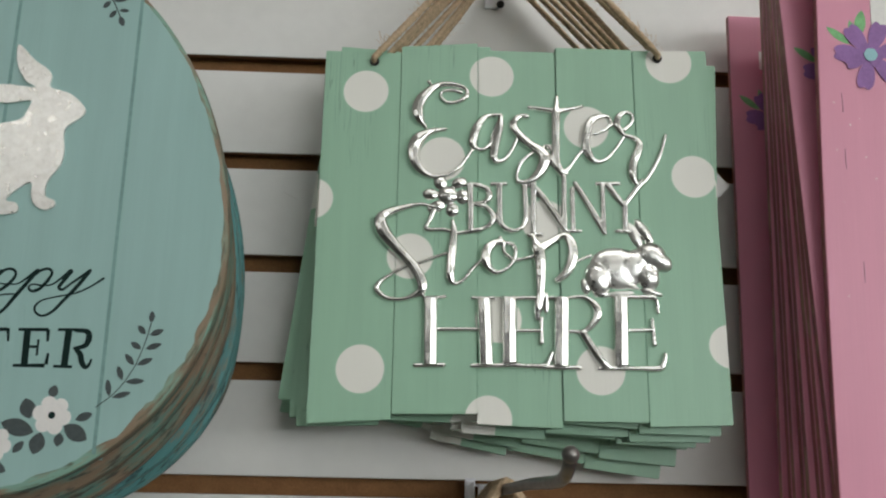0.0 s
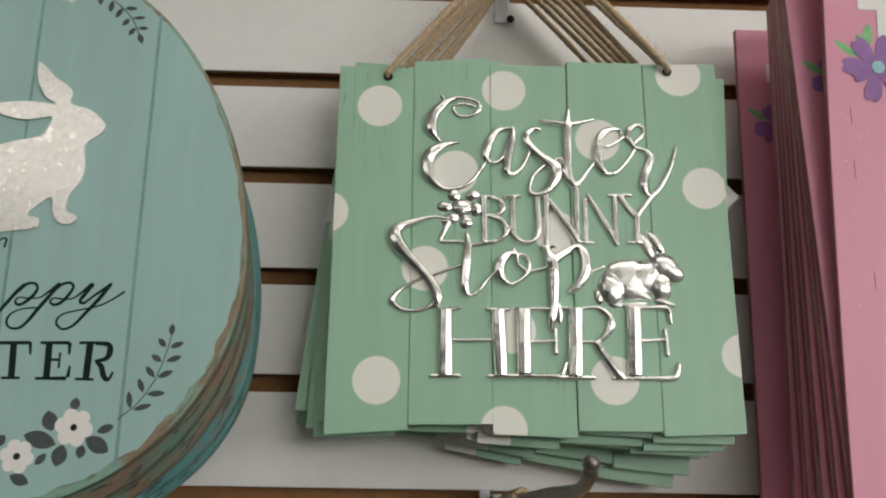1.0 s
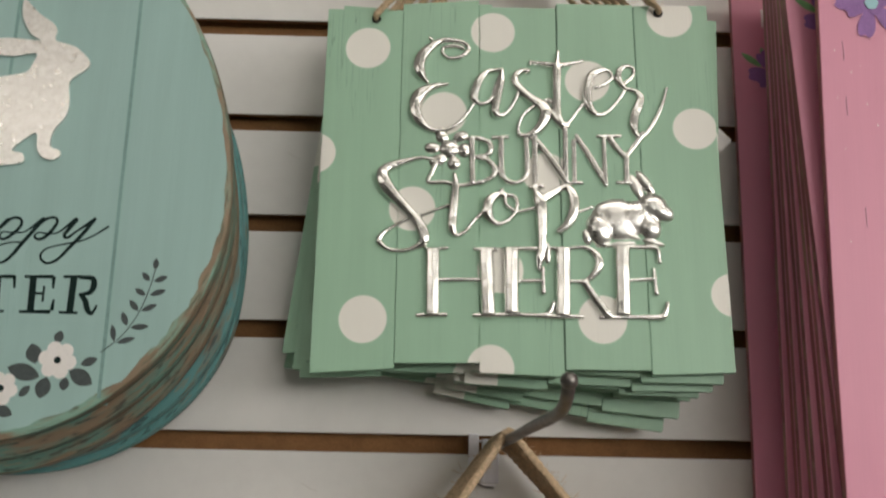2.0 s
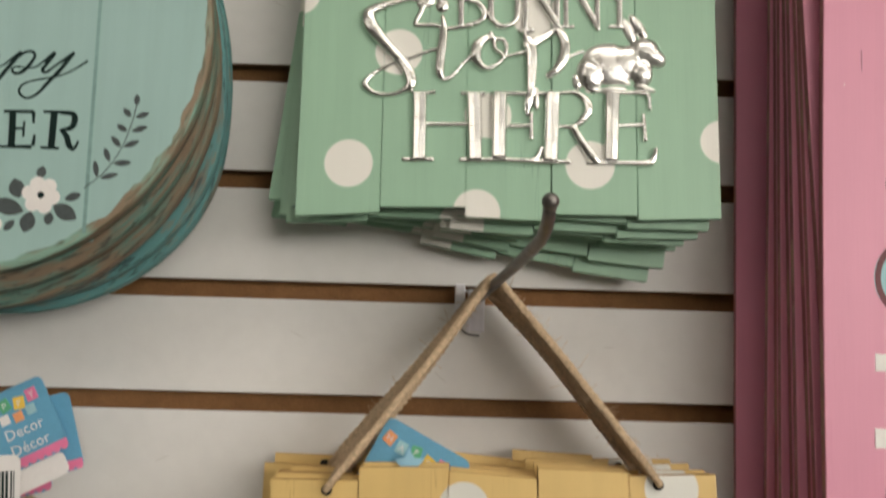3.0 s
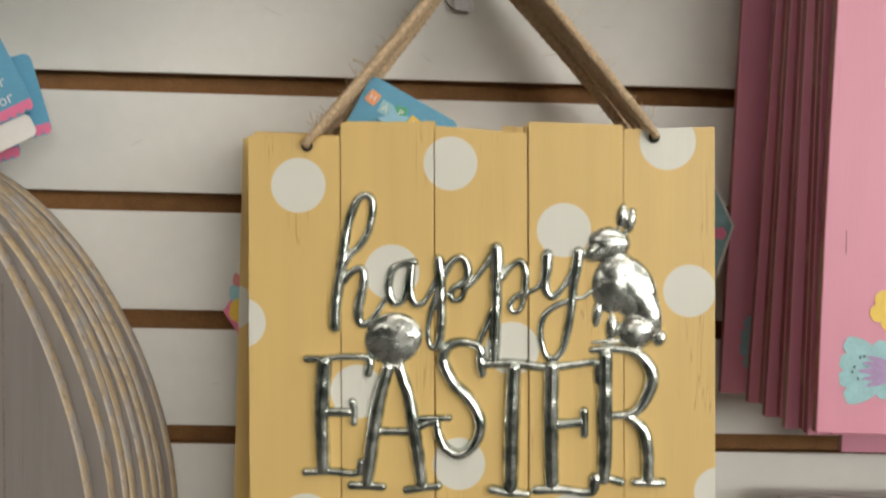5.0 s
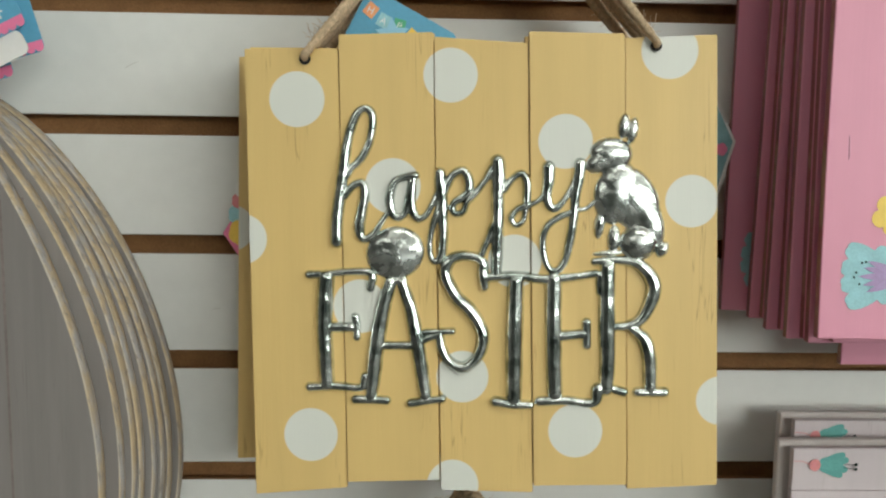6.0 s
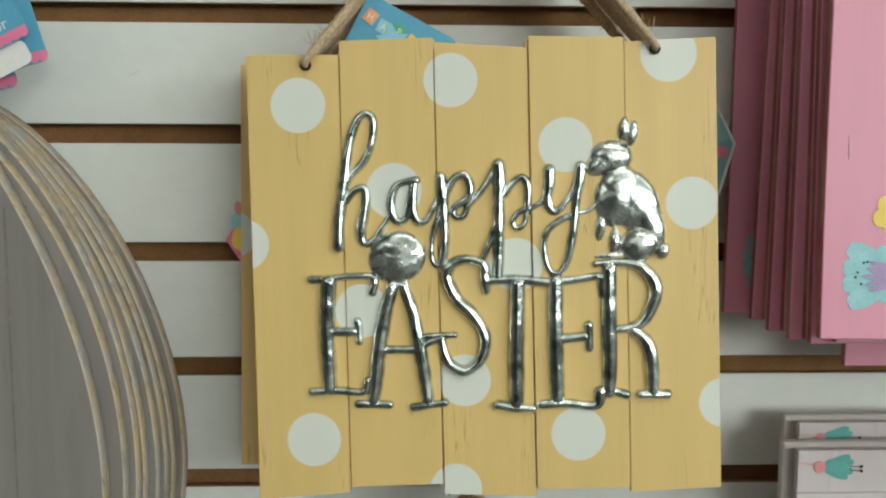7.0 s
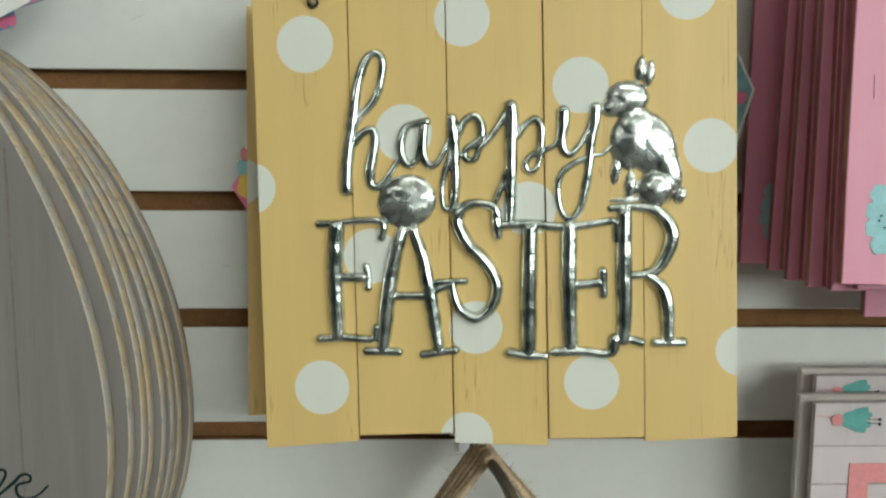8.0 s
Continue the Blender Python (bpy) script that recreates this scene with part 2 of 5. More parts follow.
def painted_wood(name, colour, dots=(), dot_colour=(0.78, 0.76, 0.7), crack=(0.09, 0.13, 0.1), rough=0.44, streak=0.055, worn=None, cracks=0.4, sparse=0.60):
    """Thin paint on planks: upright streaks, short drying cracks, and printed dots (u, v, radius) in mm."""
    m, nt, p = nodes_of(name)
    long = coords(nt, (70, 70, 5))
    fine = coords(nt, (420, 420, 16))
    wide = coords(nt, (9, 9, 4))
    s = noise_tex(nt, long, 1.0, 5.0, 0.6)
    g = noise_tex(nt, fine, 1.0, 3.0)
    w = noise_tex(nt, wide, 1.0, 3.0)
    lo, hi = tuple(c * (1 - streak) for c in colour), tuple(min(1, c * (1 + streak)) for c in colour)
    col = mix(nt, ramp(nt, s, 0.3, 0.7), rgba(lo), rgba(hi))
    col = mix(nt, ramp(nt, w, 0.3, 0.7, 0.0, 0.22), col, rgba(tuple(c * 0.86 for c in colour)))
    if cracks:
        sel = noise_tex(nt, coords(nt, (26, 26, 9)), 1.0, 2.0)
        thin = noise_tex(nt, coords(nt, (380, 380, 11)), 1.0, 1.0)
        band = nt.nodes.new("ShaderNodeMath")
        band.operation = "SUBTRACT"
        nt.links.new(thin, band.inputs[0])
        band.inputs[1].default_value = 0.5
        ab = nt.nodes.new("ShaderNodeMath")
        ab.operation = "ABSOLUTE"
        nt.links.new(band.outputs[0], ab.inputs[0])
        line = ramp(nt, ab.outputs[0], 0.004, 0.017, 1.0, 0.0)
        mul = nt.nodes.new("ShaderNodeMath")
        mul.operation = "MULTIPLY"
        nt.links.new(line, mul.inputs[0])
        nt.links.new(ramp(nt, sel, sparse, sparse + 0.08, 0.0, cracks), mul.inputs[1])
        col = mix(nt, mul.outputs[0], col, rgba(crack))
    if dots:
        tc = nt.nodes.new("ShaderNodeTexCoord")
        sep = nt.nodes.new("ShaderNodeSeparateXYZ")
        nt.links.new(tc.outputs["Object"], sep.inputs[0])
        flat = nt.nodes.new("ShaderNodeCombineXYZ")
        nt.links.new(sep.outputs[0], flat.inputs[0])
        nt.links.new(sep.outputs[2], flat.inputs[1])
        last = None
        for u, v, r in dots:
            d = nt.nodes.new("ShaderNodeVectorMath")
            d.operation = "DISTANCE"
            nt.links.new(flat.outputs[0], d.inputs[0])
            d.inputs[1].default_value = (u / 1000, v / 1000, 0)
            e = ramp(nt, d.outputs["Value"], r / 1000 - 0.0003, r / 1000 + 0.0003, 1.0, 0.0)
            if last is None:
                last = e
            else:
                k = nt.nodes.new("ShaderNodeMath")
                k.operation = "MAXIMUM"
                nt.links.new(last, k.inputs[0])
                nt.links.new(e, k.inputs[1])
                last = k.outputs[0]
        dcol = mix(nt, ramp(nt, s, 0.3, 0.7), rgba(tuple(c * 0.98 for c in dot_colour)), rgba(dot_colour))
        col = mix(nt, last, col, dcol)
    if worn:
        wn = noise_tex(nt, coords(nt, (24, 24, 24)), 1.0, 6.0, 0.7)
        col = mix(nt, ramp(nt, wn, worn[1], worn[1] + 0.1), col, rgba(worn[0]))
    nt.links.new(col, p.inputs["Base Color"])
    p.inputs["Roughness"].default_value = rough
    p.inputs["Specular IOR Level"].default_value = 0.5
    bumped(nt, p, g, 0.13, 0.0008)
    return m


DOTS = [(-99.5, 93, 15), (-16, 104.5, 14.7), (102, 115.5, 15.2), (45.6, 67.8, 14.7), (-48.3, 45.2, 15.1), (113.6, 34.5, 14.2), (-131.6, 17.6, 13.8),
        (-67.5, -20.2, 14.7), (17.4, 3.3, 14.5), (-12, -60, 14.3), (-96.2, -91.2, 14.8), (49.6, -90.6, 14.8), (129.4, -75, 13.5), (-18.3, -120.6, 14.3)]
green_paint = painted_wood("green_paint", (0.325, 0.535, 0.385), DOTS, dot_colour=(0.84, 0.83, 0.765), crack=(0.05, 0.1, 0.07), sparse=0.57)
# Green plank sides: darker copy of the front paint, side shade put into the colour.
green_side_shade = plain("green_side_shade", (0.20, 0.38, 0.27), 0.7, vary=0.2, scale=60)
yellow_paint = painted_wood("yellow_paint", (0.74, 0.52, 0.205), DOTS, dot_colour=(0.74, 0.74, 0.68), crack=(0.36, 0.18, 0.05), cracks=0.46, streak=0.036, sparse=0.55)
# Yellow plank sides: paint darkened to orange-brown, shade of the sides in the colour.
yellow_side_shade = plain("yellow_side_shade", (0.44, 0.23, 0.06), 0.7, vary=0.2, scale=60)
teal_paint = painted_wood("teal_paint", (0.345, 0.53, 0.50), crack=(0.22, 0.40, 0.36), streak=0.05, cracks=0.25)
teal_line = plain("teal_line", (0.20, 0.35, 0.325), 0.6, vary=0.2)
grey_paint = painted_wood("grey_paint", (0.236, 0.212, 0.203), crack=(0.16, 0.14, 0.13), streak=0.13, cracks=0.35)
grey_line = plain("grey_line", (0.20, 0.16, 0.15), 0.6, vary=0.2)
pink_paint = painted_wood("pink_paint", (0.71, 0.288, 0.40), crack=(0.42, 0.12, 0.17), streak=0.025, cracks=0.12)
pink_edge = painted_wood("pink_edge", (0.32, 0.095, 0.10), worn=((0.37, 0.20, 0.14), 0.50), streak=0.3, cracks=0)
white_print = plain("white_print", (0.82, 0.80, 0.77), 0.6, vary=0.04)
black_print = plain("black_print", (0.010, 0.024, 0.022), 0.7, vary=0.2, shine=0.12)
leaf_print = plain("leaf_print", (0.080, 0.098, 0.098), 0.7, vary=0.15, shine=0.15)
laminate = plain("laminate", (0.765, 0.755, 0.73), 0.42, vary=0.03, scale=9, bump=0.03)
fibreboard = plain("fibreboard", (0.27, 0.13, 0.05), 0.85, vary=0.2, scale=70, bump=0.3)
jute = plain("jute", (0.60, 0.445, 0.29), 0.9, vary=0.38, scale=420, bump=0.6)
peg_metal = plain("peg_metal", (0.19, 0.18, 0.17), 0.38, metal=0.9, vary=0.15, scale=120, bump=0.05)
hook_plate = plain("hook_plate", (0.84, 0.83, 0.88), 0.35, vary=0.06, bump=0)
dark_hole = plain("dark_hole", (0.02, 0.018, 0.015), 0.9, bump=0)
blue_card = plain("blue_card", (0.12, 0.37, 0.55), 0.45, vary=0.06, bump=0)
teal_card = plain("teal_card", (0.22, 0.40, 0.44), 0.45, vary=0.2, scale=120, bump=0)
pale_blue_card = plain("pale_blue_card", (0.30, 0.57, 0.72), 0.45, vary=0.06, bump=0)
pink_card = plain("pink_card", (0.78, 0.20, 0.36), 0.45, vary=0.05, bump=0)
white_card = plain("white_card", (0.80, 0.78, 0.76), 0.5, vary=0.03, bump=0)
yellow_card = plain("yellow_card", (0.85, 0.58, 0.10), 0.45, vary=0.05, bump=0)
green_card = plain("green_card", (0.10, 0.42, 0.22), 0.45, vary=0.05, bump=0)
orange_card = plain("orange_card", (0.85, 0.36, 0.16), 0.45, vary=0.05, bump=0)
purple_print = plain("purple_print", (0.28, 0.13, 0.36), 0.6, vary=0.15, scale=90)
lilac_print = plain("lilac_print", (0.42, 0.30, 0.52), 0.6, vary=0.12, scale=90)
sky_print = plain("sky_print", (0.33, 0.58, 0.63), 0.6, vary=0.12, scale=90)
sprout_print = plain("sprout_print", (0.19, 0.46, 0.19), 0.6, vary=0.25, scale=120)
mint_print = plain("mint_print", (0.13, 0.39, 0.36), 0.6, vary=0.12, scale=90)
rose_print = plain("rose_print", (0.72, 0.27, 0.28), 0.6, vary=0.1)
maroon_print = plain("maroon_print", (0.16, 0.05, 0.06), 0.6, vary=0.2)
whitewash = painted_wood("whitewash", (0.62, 0.54, 0.56), crack=(0.35, 0.28, 0.28), streak=0.05, cracks=0.3)
frame_wash = painted_wood("frame_wash", (0.55, 0.49, 0.47), crack=(0.3, 0.24, 0.22), streak=0.08, cracks=0.3)


def stamped_material(name, low, high, rough_low, rough_high, bump):
    m, nt, p = nodes_of(name)
    v = coords(nt)
    p.inputs["Metallic"].default_value = 1.0
    n = noise_tex(nt, v, 130.0, 4.0)
    nt.links.new(mix(nt, ramp(nt, n, 0.35, 0.65), rgba(low), rgba(high)), p.inputs["Base Color"])
    nt.links.new(ramp(nt, n, 0.3, 0.7, rough_low, rough_high), p.inputs["Roughness"])
    bumped(nt, p, noise_tex(nt, v, 300.0, 2.0), bump, 0.0006)
    return m


def galvanised_material():
    m, nt, p = nodes_of("galvanised")
    v = coords(nt)
    p.inputs["Metallic"].default_value = 0.85
    vo = nt.nodes.new("ShaderNodeTexVoronoi")
    vo.inputs["Scale"].default_value = 420
    nt.links.new(v, vo.inputs["Vector"])
    n = noise_tex(nt, v, 160.0, 5.0, 0.7)
    f = nt.nodes.new("ShaderNodeMath")
    f.operation = "ADD"
    nt.links.new(n, f.inputs[0])
    nt.links.new(ramp(nt, vo.outputs["Color"], 0, 1, 0, 0.35), f.inputs[1])
    nt.links.new(mix(nt, ramp(nt, f.outputs[0], 0.4, 0.95), (0.74, 0.72, 0.68, 1), (0.96, 0.95, 0.92, 1)), p.inputs["Base Color"])
    nt.links.new(ramp(nt, n, 0.3, 0.7, 0.24, 0.38), p.inputs["Roughness"])
    return m


def rim_wear(name, paint, bare, deep, share, rough=0.7):
    """Paint rubbed through along the rim of a board: streaks that run round it, with bare wood and dark scratches."""
    m, nt, p = nodes_of(name)
    tc = nt.nodes.new("ShaderNodeTexCoord")
    sep = nt.nodes.new("ShaderNodeSeparateXYZ")
    nt.links.new(tc.outputs["Object"], sep.inputs[0])
    turn = add(nt, "ShaderNodeMath", op="ARCTAN2")
    nt.links.new(sep.outputs[2], turn.inputs[0])
    nt.links.new(sep.outputs[0], turn.inputs[1])
    dist = nt.nodes.new("ShaderNodeVectorMath")
    dist.operation = "LENGTH"
    nt.links.new(tc.outputs["Object"], dist.inputs[0])
    info = nt.nodes.new("ShaderNodeObjectInfo")

    def round_noise(along, across, deep_scale, detail):
        vec = nt.nodes.new("ShaderNodeCombineXYZ")
        for k, (src, f) in enumerate(((turn.outputs[0], along), (dist.outputs["Value"], across), (sep.outputs[1], deep_scale))):
            mul = add(nt, "ShaderNodeMath", op="MULTIPLY_ADD")
            nt.links.new(src, mul.inputs[0])
            mul.inputs[1].default_value = f
            off = add(nt, "ShaderNodeMath", op="MULTIPLY")
            nt.links.new(info.outputs["Random"], off.inputs[0])
            off.inputs[1].default_value = 17.0 + 5 * k
            nt.links.new(off.outputs[0], mul.inputs[2])
            nt.links.new(mul.outputs[0], vec.inputs[k])
        return noise_tex(nt, vec.outputs[0], 1.0, detail, 0.6)

    broad = round_noise(3.0, 130.0, 130.0, 4.0)
    fine = round_noise(9.0, 420.0, 520.0, 3.0)
    grain = round_noise(60.0, 900.0, 900.0, 2.0)
    col = mix(nt, ramp(nt, broad, share - 0.07, share + 0.07), rgba(paint), rgba(bare))
    col = mix(nt, ramp(nt, fine, 0.58, 0.68, 0.0, 0.55), col, rgba(tuple(min(1, c * 1.35) for c in bare)))
    col = mix(nt, ramp(nt, fine, 0.44, 0.36, 0.0, 0.8), col, rgba(deep))
    nt.links.new(col, p.inputs["Base Color"])
    p.inputs["Roughness"].default_value = rough
    bumped(nt, p, grain, 0.3, 0.0006)
    return m


teal_rim = rim_wear("teal_rim", (0.22, 0.38, 0.30), (0.24, 0.18, 0.12), (0.11, 0.12, 0.08), 0.48)
teal_edge = rim_wear("teal_edge", (0.10, 0.21, 0.17), (0.20, 0.145, 0.095), (0.035, 0.04, 0.03), 0.48)
blue_edge = rim_wear("blue_edge", (0.095, 0.265, 0.262), (0.19, 0.14, 0.095), (0.03, 0.06, 0.06), 0.62)
grey_rim = rim_wear("grey_rim", (0.47, 0.42, 0.36), (0.50, 0.39, 0.25), (0.25, 0.215, 0.18), 0.50)
grey_edge = rim_wear("grey_edge", (0.33, 0.308, 0.30), (0.40, 0.305, 0.195), (0.21, 0.185, 0.165), 0.48)
chrome = stamped_material("silver_foil", (0.66, 0.66, 0.63), (0.84, 0.84, 0.81), 0.17, 0.26, 0.06)
pewter = stamped_material("pewter", (0.26, 0.30, 0.28), (0.80, 0.83, 0.80), 0.13, 0.24, 0.14)
brushed = stamped_material("brushed_tin", (0.40, 0.43, 0.41), (0.80, 0.82, 0.79), 0.20, 0.32, 0.22)
soft_foil = stamped_material("soft_foil", (0.74, 0.74, 0.71), (0.88, 0.87, 0.84), 0.24, 0.34, 0.10)
galvanised = galvanised_material()


# ---- the slatted wall and the shop round it ----
PITCH, GROOVE, TOP_LIP = 0.0762, 0.0123, 1.8
wall = tagged(new("wall_north"), "white laminated slat wall with brown grooves", "wall", kind="structure")


def slat_mesh(width, height):
    bm = bmesh.new()
    x = width / 2
    box(bm, -x, x, 0.0, 0.006, 0.0, height, 0.0006)
    box(bm, -x, x, 0.006, 0.0125, 0.0075, height - 0.0075)
    for f in bm.faces:
        f.material_index = 0 if f.normal.y < -0.5 and f.calc_center_median().y < 0.003 else 1
    mesh = bpy.data.meshes.new("slat")
    bm.to_mesh(mesh)
    bm.free()
    mesh.materials.append(laminate)
    mesh.materials.append(fibreboard)
    return mesh


SLAT = slat_mesh(3.6, PITCH - GROOVE)
for k in range(-8, 22):
    s = new("slat", SLAT)
    s.parent = wall
    s.location = (0.0, 0.0, TOP_LIP - k * PITCH)
bm = bmesh.new()
box(bm, -1.8, 1.8, 0.0127, 0.03, 0.1, 2.6)
part("backing_board", bm, fibreboard, wall, "brown fibreboard behind the slats")


scuff_grey = plain("scuff_grey", (0.60, 0.575, 0.54), 0.5, vary=0.1, bump=0)
rng = random.Random(21)
for x, z in ((-0.118, 1.695), (-0.150, 1.612), (-0.095, 1.462), (-0.180, 1.372), (0.120, 1.456), (0.005, 1.436), (-0.128, 1.218), (0.172, 1.212)):
    bm = bmesh.new()
    d, n = rng.uniform(-0.5, 0.5), rng.uniform(5, 12)
    ribbon(bm, ((x * 1000, z * 1000, 0.2), (x * 1000 + n * 0.5, z * 1000 + d * n, 0.45), (x * 1000 + n, z * 1000 + d * n * 1.6, 0.2)), -0.00015)
    part("scuff", bm, scuff_grey, wall, "faint grey scuff")


def room_piece(name, x0, x1, y0, y1, z0, z1, material, label, category):
    bm = bmesh.new()
    box(bm, x0, x1, y0, y1, z0, z1)
    mesh = bpy.data.meshes.new(name)
    bm.to_mesh(mesh)
    bm.free()
    mesh.materials.append(material)
    return tagged(new(name, mesh), label, category, kind="structure")


plaster = plain("plaster", (0.28, 0.275, 0.26), 0.8, vary=0.05, scale=6)
ceiling_white = plain("ceiling_white", (0.78, 0.77, 0.74), 0.8, vary=0.05, scale=6)
dim_wall = plain("dim_wall", (0.085, 0.095, 0.085), 0.8, vary=0.2, scale=3)
floor_tile = plain("floor_tile", (0.11, 0.107, 0.10), 0.5, vary=0.15, scale=4)
room_piece("floor", -4.5, 4.5, -6.1, 0.05, -0.1, 0.0, floor_tile, "dark vinyl shop floor", "floor")
room_piece("ceiling", -4.5, 4.5, -6.1, 0.05, 2.9, 3.0, ceiling_white, "white shop ceiling", "ceiling")
bm = bmesh.new()
for x0, x1, z0, z1 in ((-4.5, 1.3, 0.0, 2.9), (4.3, 4.5, 0.0, 2.9), (1.3, 4.3, 0.0, 1.55), (1.3, 4.3, 2.8, 2.9)):
    box(bm, x0, x1, -6.1, -6.0, z0, z1)
south = part("wall_south", bm, dim_wall, None)
tagged(south, "dim front wall of the shop with a high window opening", "wall", kind="structure")
window = tagged(new("window_1"), "wide high shop window with a pale frame", "window", kind="structure")
for x0, x1, z0, z1 in ((1.3, 4.3, 1.55, 1.61), (1.3, 4.3, 2.74, 2.8), (1.3, 1.36, 1.61, 2.74), (4.24, 4.3, 1.61, 2.74), (2.77, 2.83, 1.61, 2.74)):
    bm = bmesh.new()
    box(bm, x0, x1, -6.08, -6.02, z0, z1)
    part("window_frame", bm, plaster, window)
sky_glow = bpy.data.materials.new("bright_street")
sky_glow.use_nodes = True
sky_glow.node_tree.nodes["Principled BSDF"].inputs["Emission Color"].default_value = (0.86, 0.93, 1.0, 1)
sky_glow.node_tree.nodes["Principled BSDF"].inputs["Emission Strength"].default_value = 3.0
room_piece("backdrop", -1.0, 6.0, -7.6, -7.5, -0.5, 4.5, sky_glow, "bright daylight outside the shop window", "backdrop")
# The side light is an unseen source, added to widen the daylight from the right.
for name, eye, target, wide, watts in (("window_light", (2.8, -5.97, 2.17), (1.5, 0.0, 1.8), 2.9, WINDOW_W), ("side_window_light", (4.47, -3.9, 2.17), (0.0, -2.6, 1.8), 2.8, SIDE_W)):
    day = bpy.data.lights.new(name, "AREA")
    day.shape, day.size, day.size_y, day.energy, day.color = "RECTANGLE", wide, 1.1, watts, (1.0, 0.985, 0.95)
    new(name, day).matrix_world = look(eye, target)
# East opening, window and glow are added out of view to soften shadows.
bm = bmesh.new()
for y0, y1, z0, z1 in ((-6.1, -5.4, 0.0, 2.9), (-2.4, 0.05, 0.0, 2.9), (-5.4, -2.4, 0.0, 1.55), (-5.4, -2.4, 2.8, 2.9)):
    box(bm, 4.5, 4.6, y0, y1, z0, z1)
east = part("wall_east", bm, plaster, None)
tagged(east, "pale side wall of the shop, opened for the added side window", "wall", kind="structure")
side = tagged(new("window_2"), "unseen side window with a pale frame, added to broaden the daylight", "window", kind="structure")
for y0, y1, z0, z1 in ((-5.4, -2.4, 1.55, 1.61), (-5.4, -2.4, 2.74, 2.8), (-5.4, -5.34, 1.61, 2.74), (-2.46, -2.4, 1.61, 2.74), (-3.93, -3.87, 1.61, 2.74)):
    bm = bmesh.new()
    box(bm, 4.52, 4.58, y0, y1, z0, z1)
    part("window_frame", bm, plaster, side)
room_piece("backdrop_side", 6.0, 6.1, -7.4, -0.5, -0.5, 4.5, sky_glow, "glowing sheet outside the added side window", "backdrop")
room_piece("wall_west", -4.6, -4.5, -6.1, 0.05, 0.0, 2.9, plaster, "pale side wall of the shop", "wall")
room_piece("wall_behind", -4.5, 4.5, 0.031, 0.05, 0.0, 2.9, plaster, "pale wall behind the slat wall", "wall")

diffuser = bpy.data.materials.new("lit_diffuser")
diffuser.use_nodes = True
diffuser.node_tree.nodes["Principled BSDF"].inputs["Emission Color"].default_value = (1.0, 0.98, 0.94, 1)
diffuser.node_tree.nodes["Principled BSDF"].inputs["Emission Strength"].default_value = 2.4
for x, y in LAMPS:
    t = thing("ceiling_light", Matrix.Translation((x, y, 2.9)), "white recessed ceiling light panel, switched on", "ceiling light", "ceiling lights")
    bm = bmesh.new()
    for a, b, c, d in ((-0.93, 0.93, -0.28, -0.25), (-0.93, 0.93, 0.25, 0.28), (-0.93, -0.90, -0.25, 0.25), (0.90, 0.93, -0.25, 0.25)):
        box(bm, a, b, c, d, -0.03, -0.002)
    part("frame", bm, plaster, t)
    bm = bmesh.new()
    box(bm, -0.90, 0.90, -0.25, 0.25, -0.012, -0.004)
    part("diffuser", bm, diffuser, t, "glowing white diffuser")
    lamp = bpy.data.lights.new("panel_lamp", "AREA")
    lamp.shape, lamp.size, lamp.size_y, lamp.energy, lamp.color = "RECTANGLE", 1.8, 0.5, PANEL_W, (1.0, 0.97, 0.92)
    lo = new("panel_lamp", lamp)
    lo.location = (x, y, 2.88)

# ---- letters: strokes as (across, up, width) in millimetres from the middle of the sign ----
EASTER_E = (
    ((-36.1, 91.9, 2), (-42.3, 93.5, 1.7), (-48.5, 92.4, 1.7), (-49.5, 88.9, 1.5), (-45.3, 84.7, 1.7), (-38.5, 85.1, 2.2), (-32.9, 89.2, 2.7), (-32.6, 93.6, 1.7), (-37.3, 96.7, 2.2), (-46.1, 98, 2.8), (-53.6, 95.9, 3.7), (-60.9, 89, 6.2), (-64.5, 82.2, 7.2), (-64.4, 75.5, 6.8), (-61.8, 70.2, 3.7), (-59.3, 67.3, 1.7),),
    ((-58, 99.7, 1), (-55.5, 96.6, 1.8),),
    ((-46.3, 65.6, 1.2), (-51.8, 64.9, 2.7), (-57.9, 62.9, 4.3), (-64, 58.2, 7.4), (-66.9, 51.6, 7.6), (-66.1, 43.8, 6.7), (-62.3, 37.3, 4.9), (-56.2, 33.2, 3.2), (-50.1, 32.9, 2.4), (-42.8, 34.9, 1.9), (-35.6, 40.8, 1.7), (-28.4, 51.9, 1.7),),
)
EASTER_A = (
    ((-10.6, 75.7, 2.7), (-14.9, 75.9, 1.7), (-20.5, 74.2, 2.7), (-25.4, 67.8, 4.7), (-27.8, 61.1, 5.2), (-28.4, 55.2, 4.4), (-25.3, 51.9, 2.2), (-21.1, 52, 1.7), (-16.8, 56, 1.5), (-14.3, 62.6, 2.5), (-11.5, 70.6, 2.5),),
    ((-10, 74.9, 2.2), (-10.6, 67.9, 3.7), (-12.7, 58.6, 4.4), (-14.3, 50.7, 4.6), (-14.7, 45.5, 4.4), (-11.6, 43.3, 2.7), (-7, 45.6, 1.9), (-2.7, 52.1, 1.7), (1.3, 61.6, 1.7),),
)
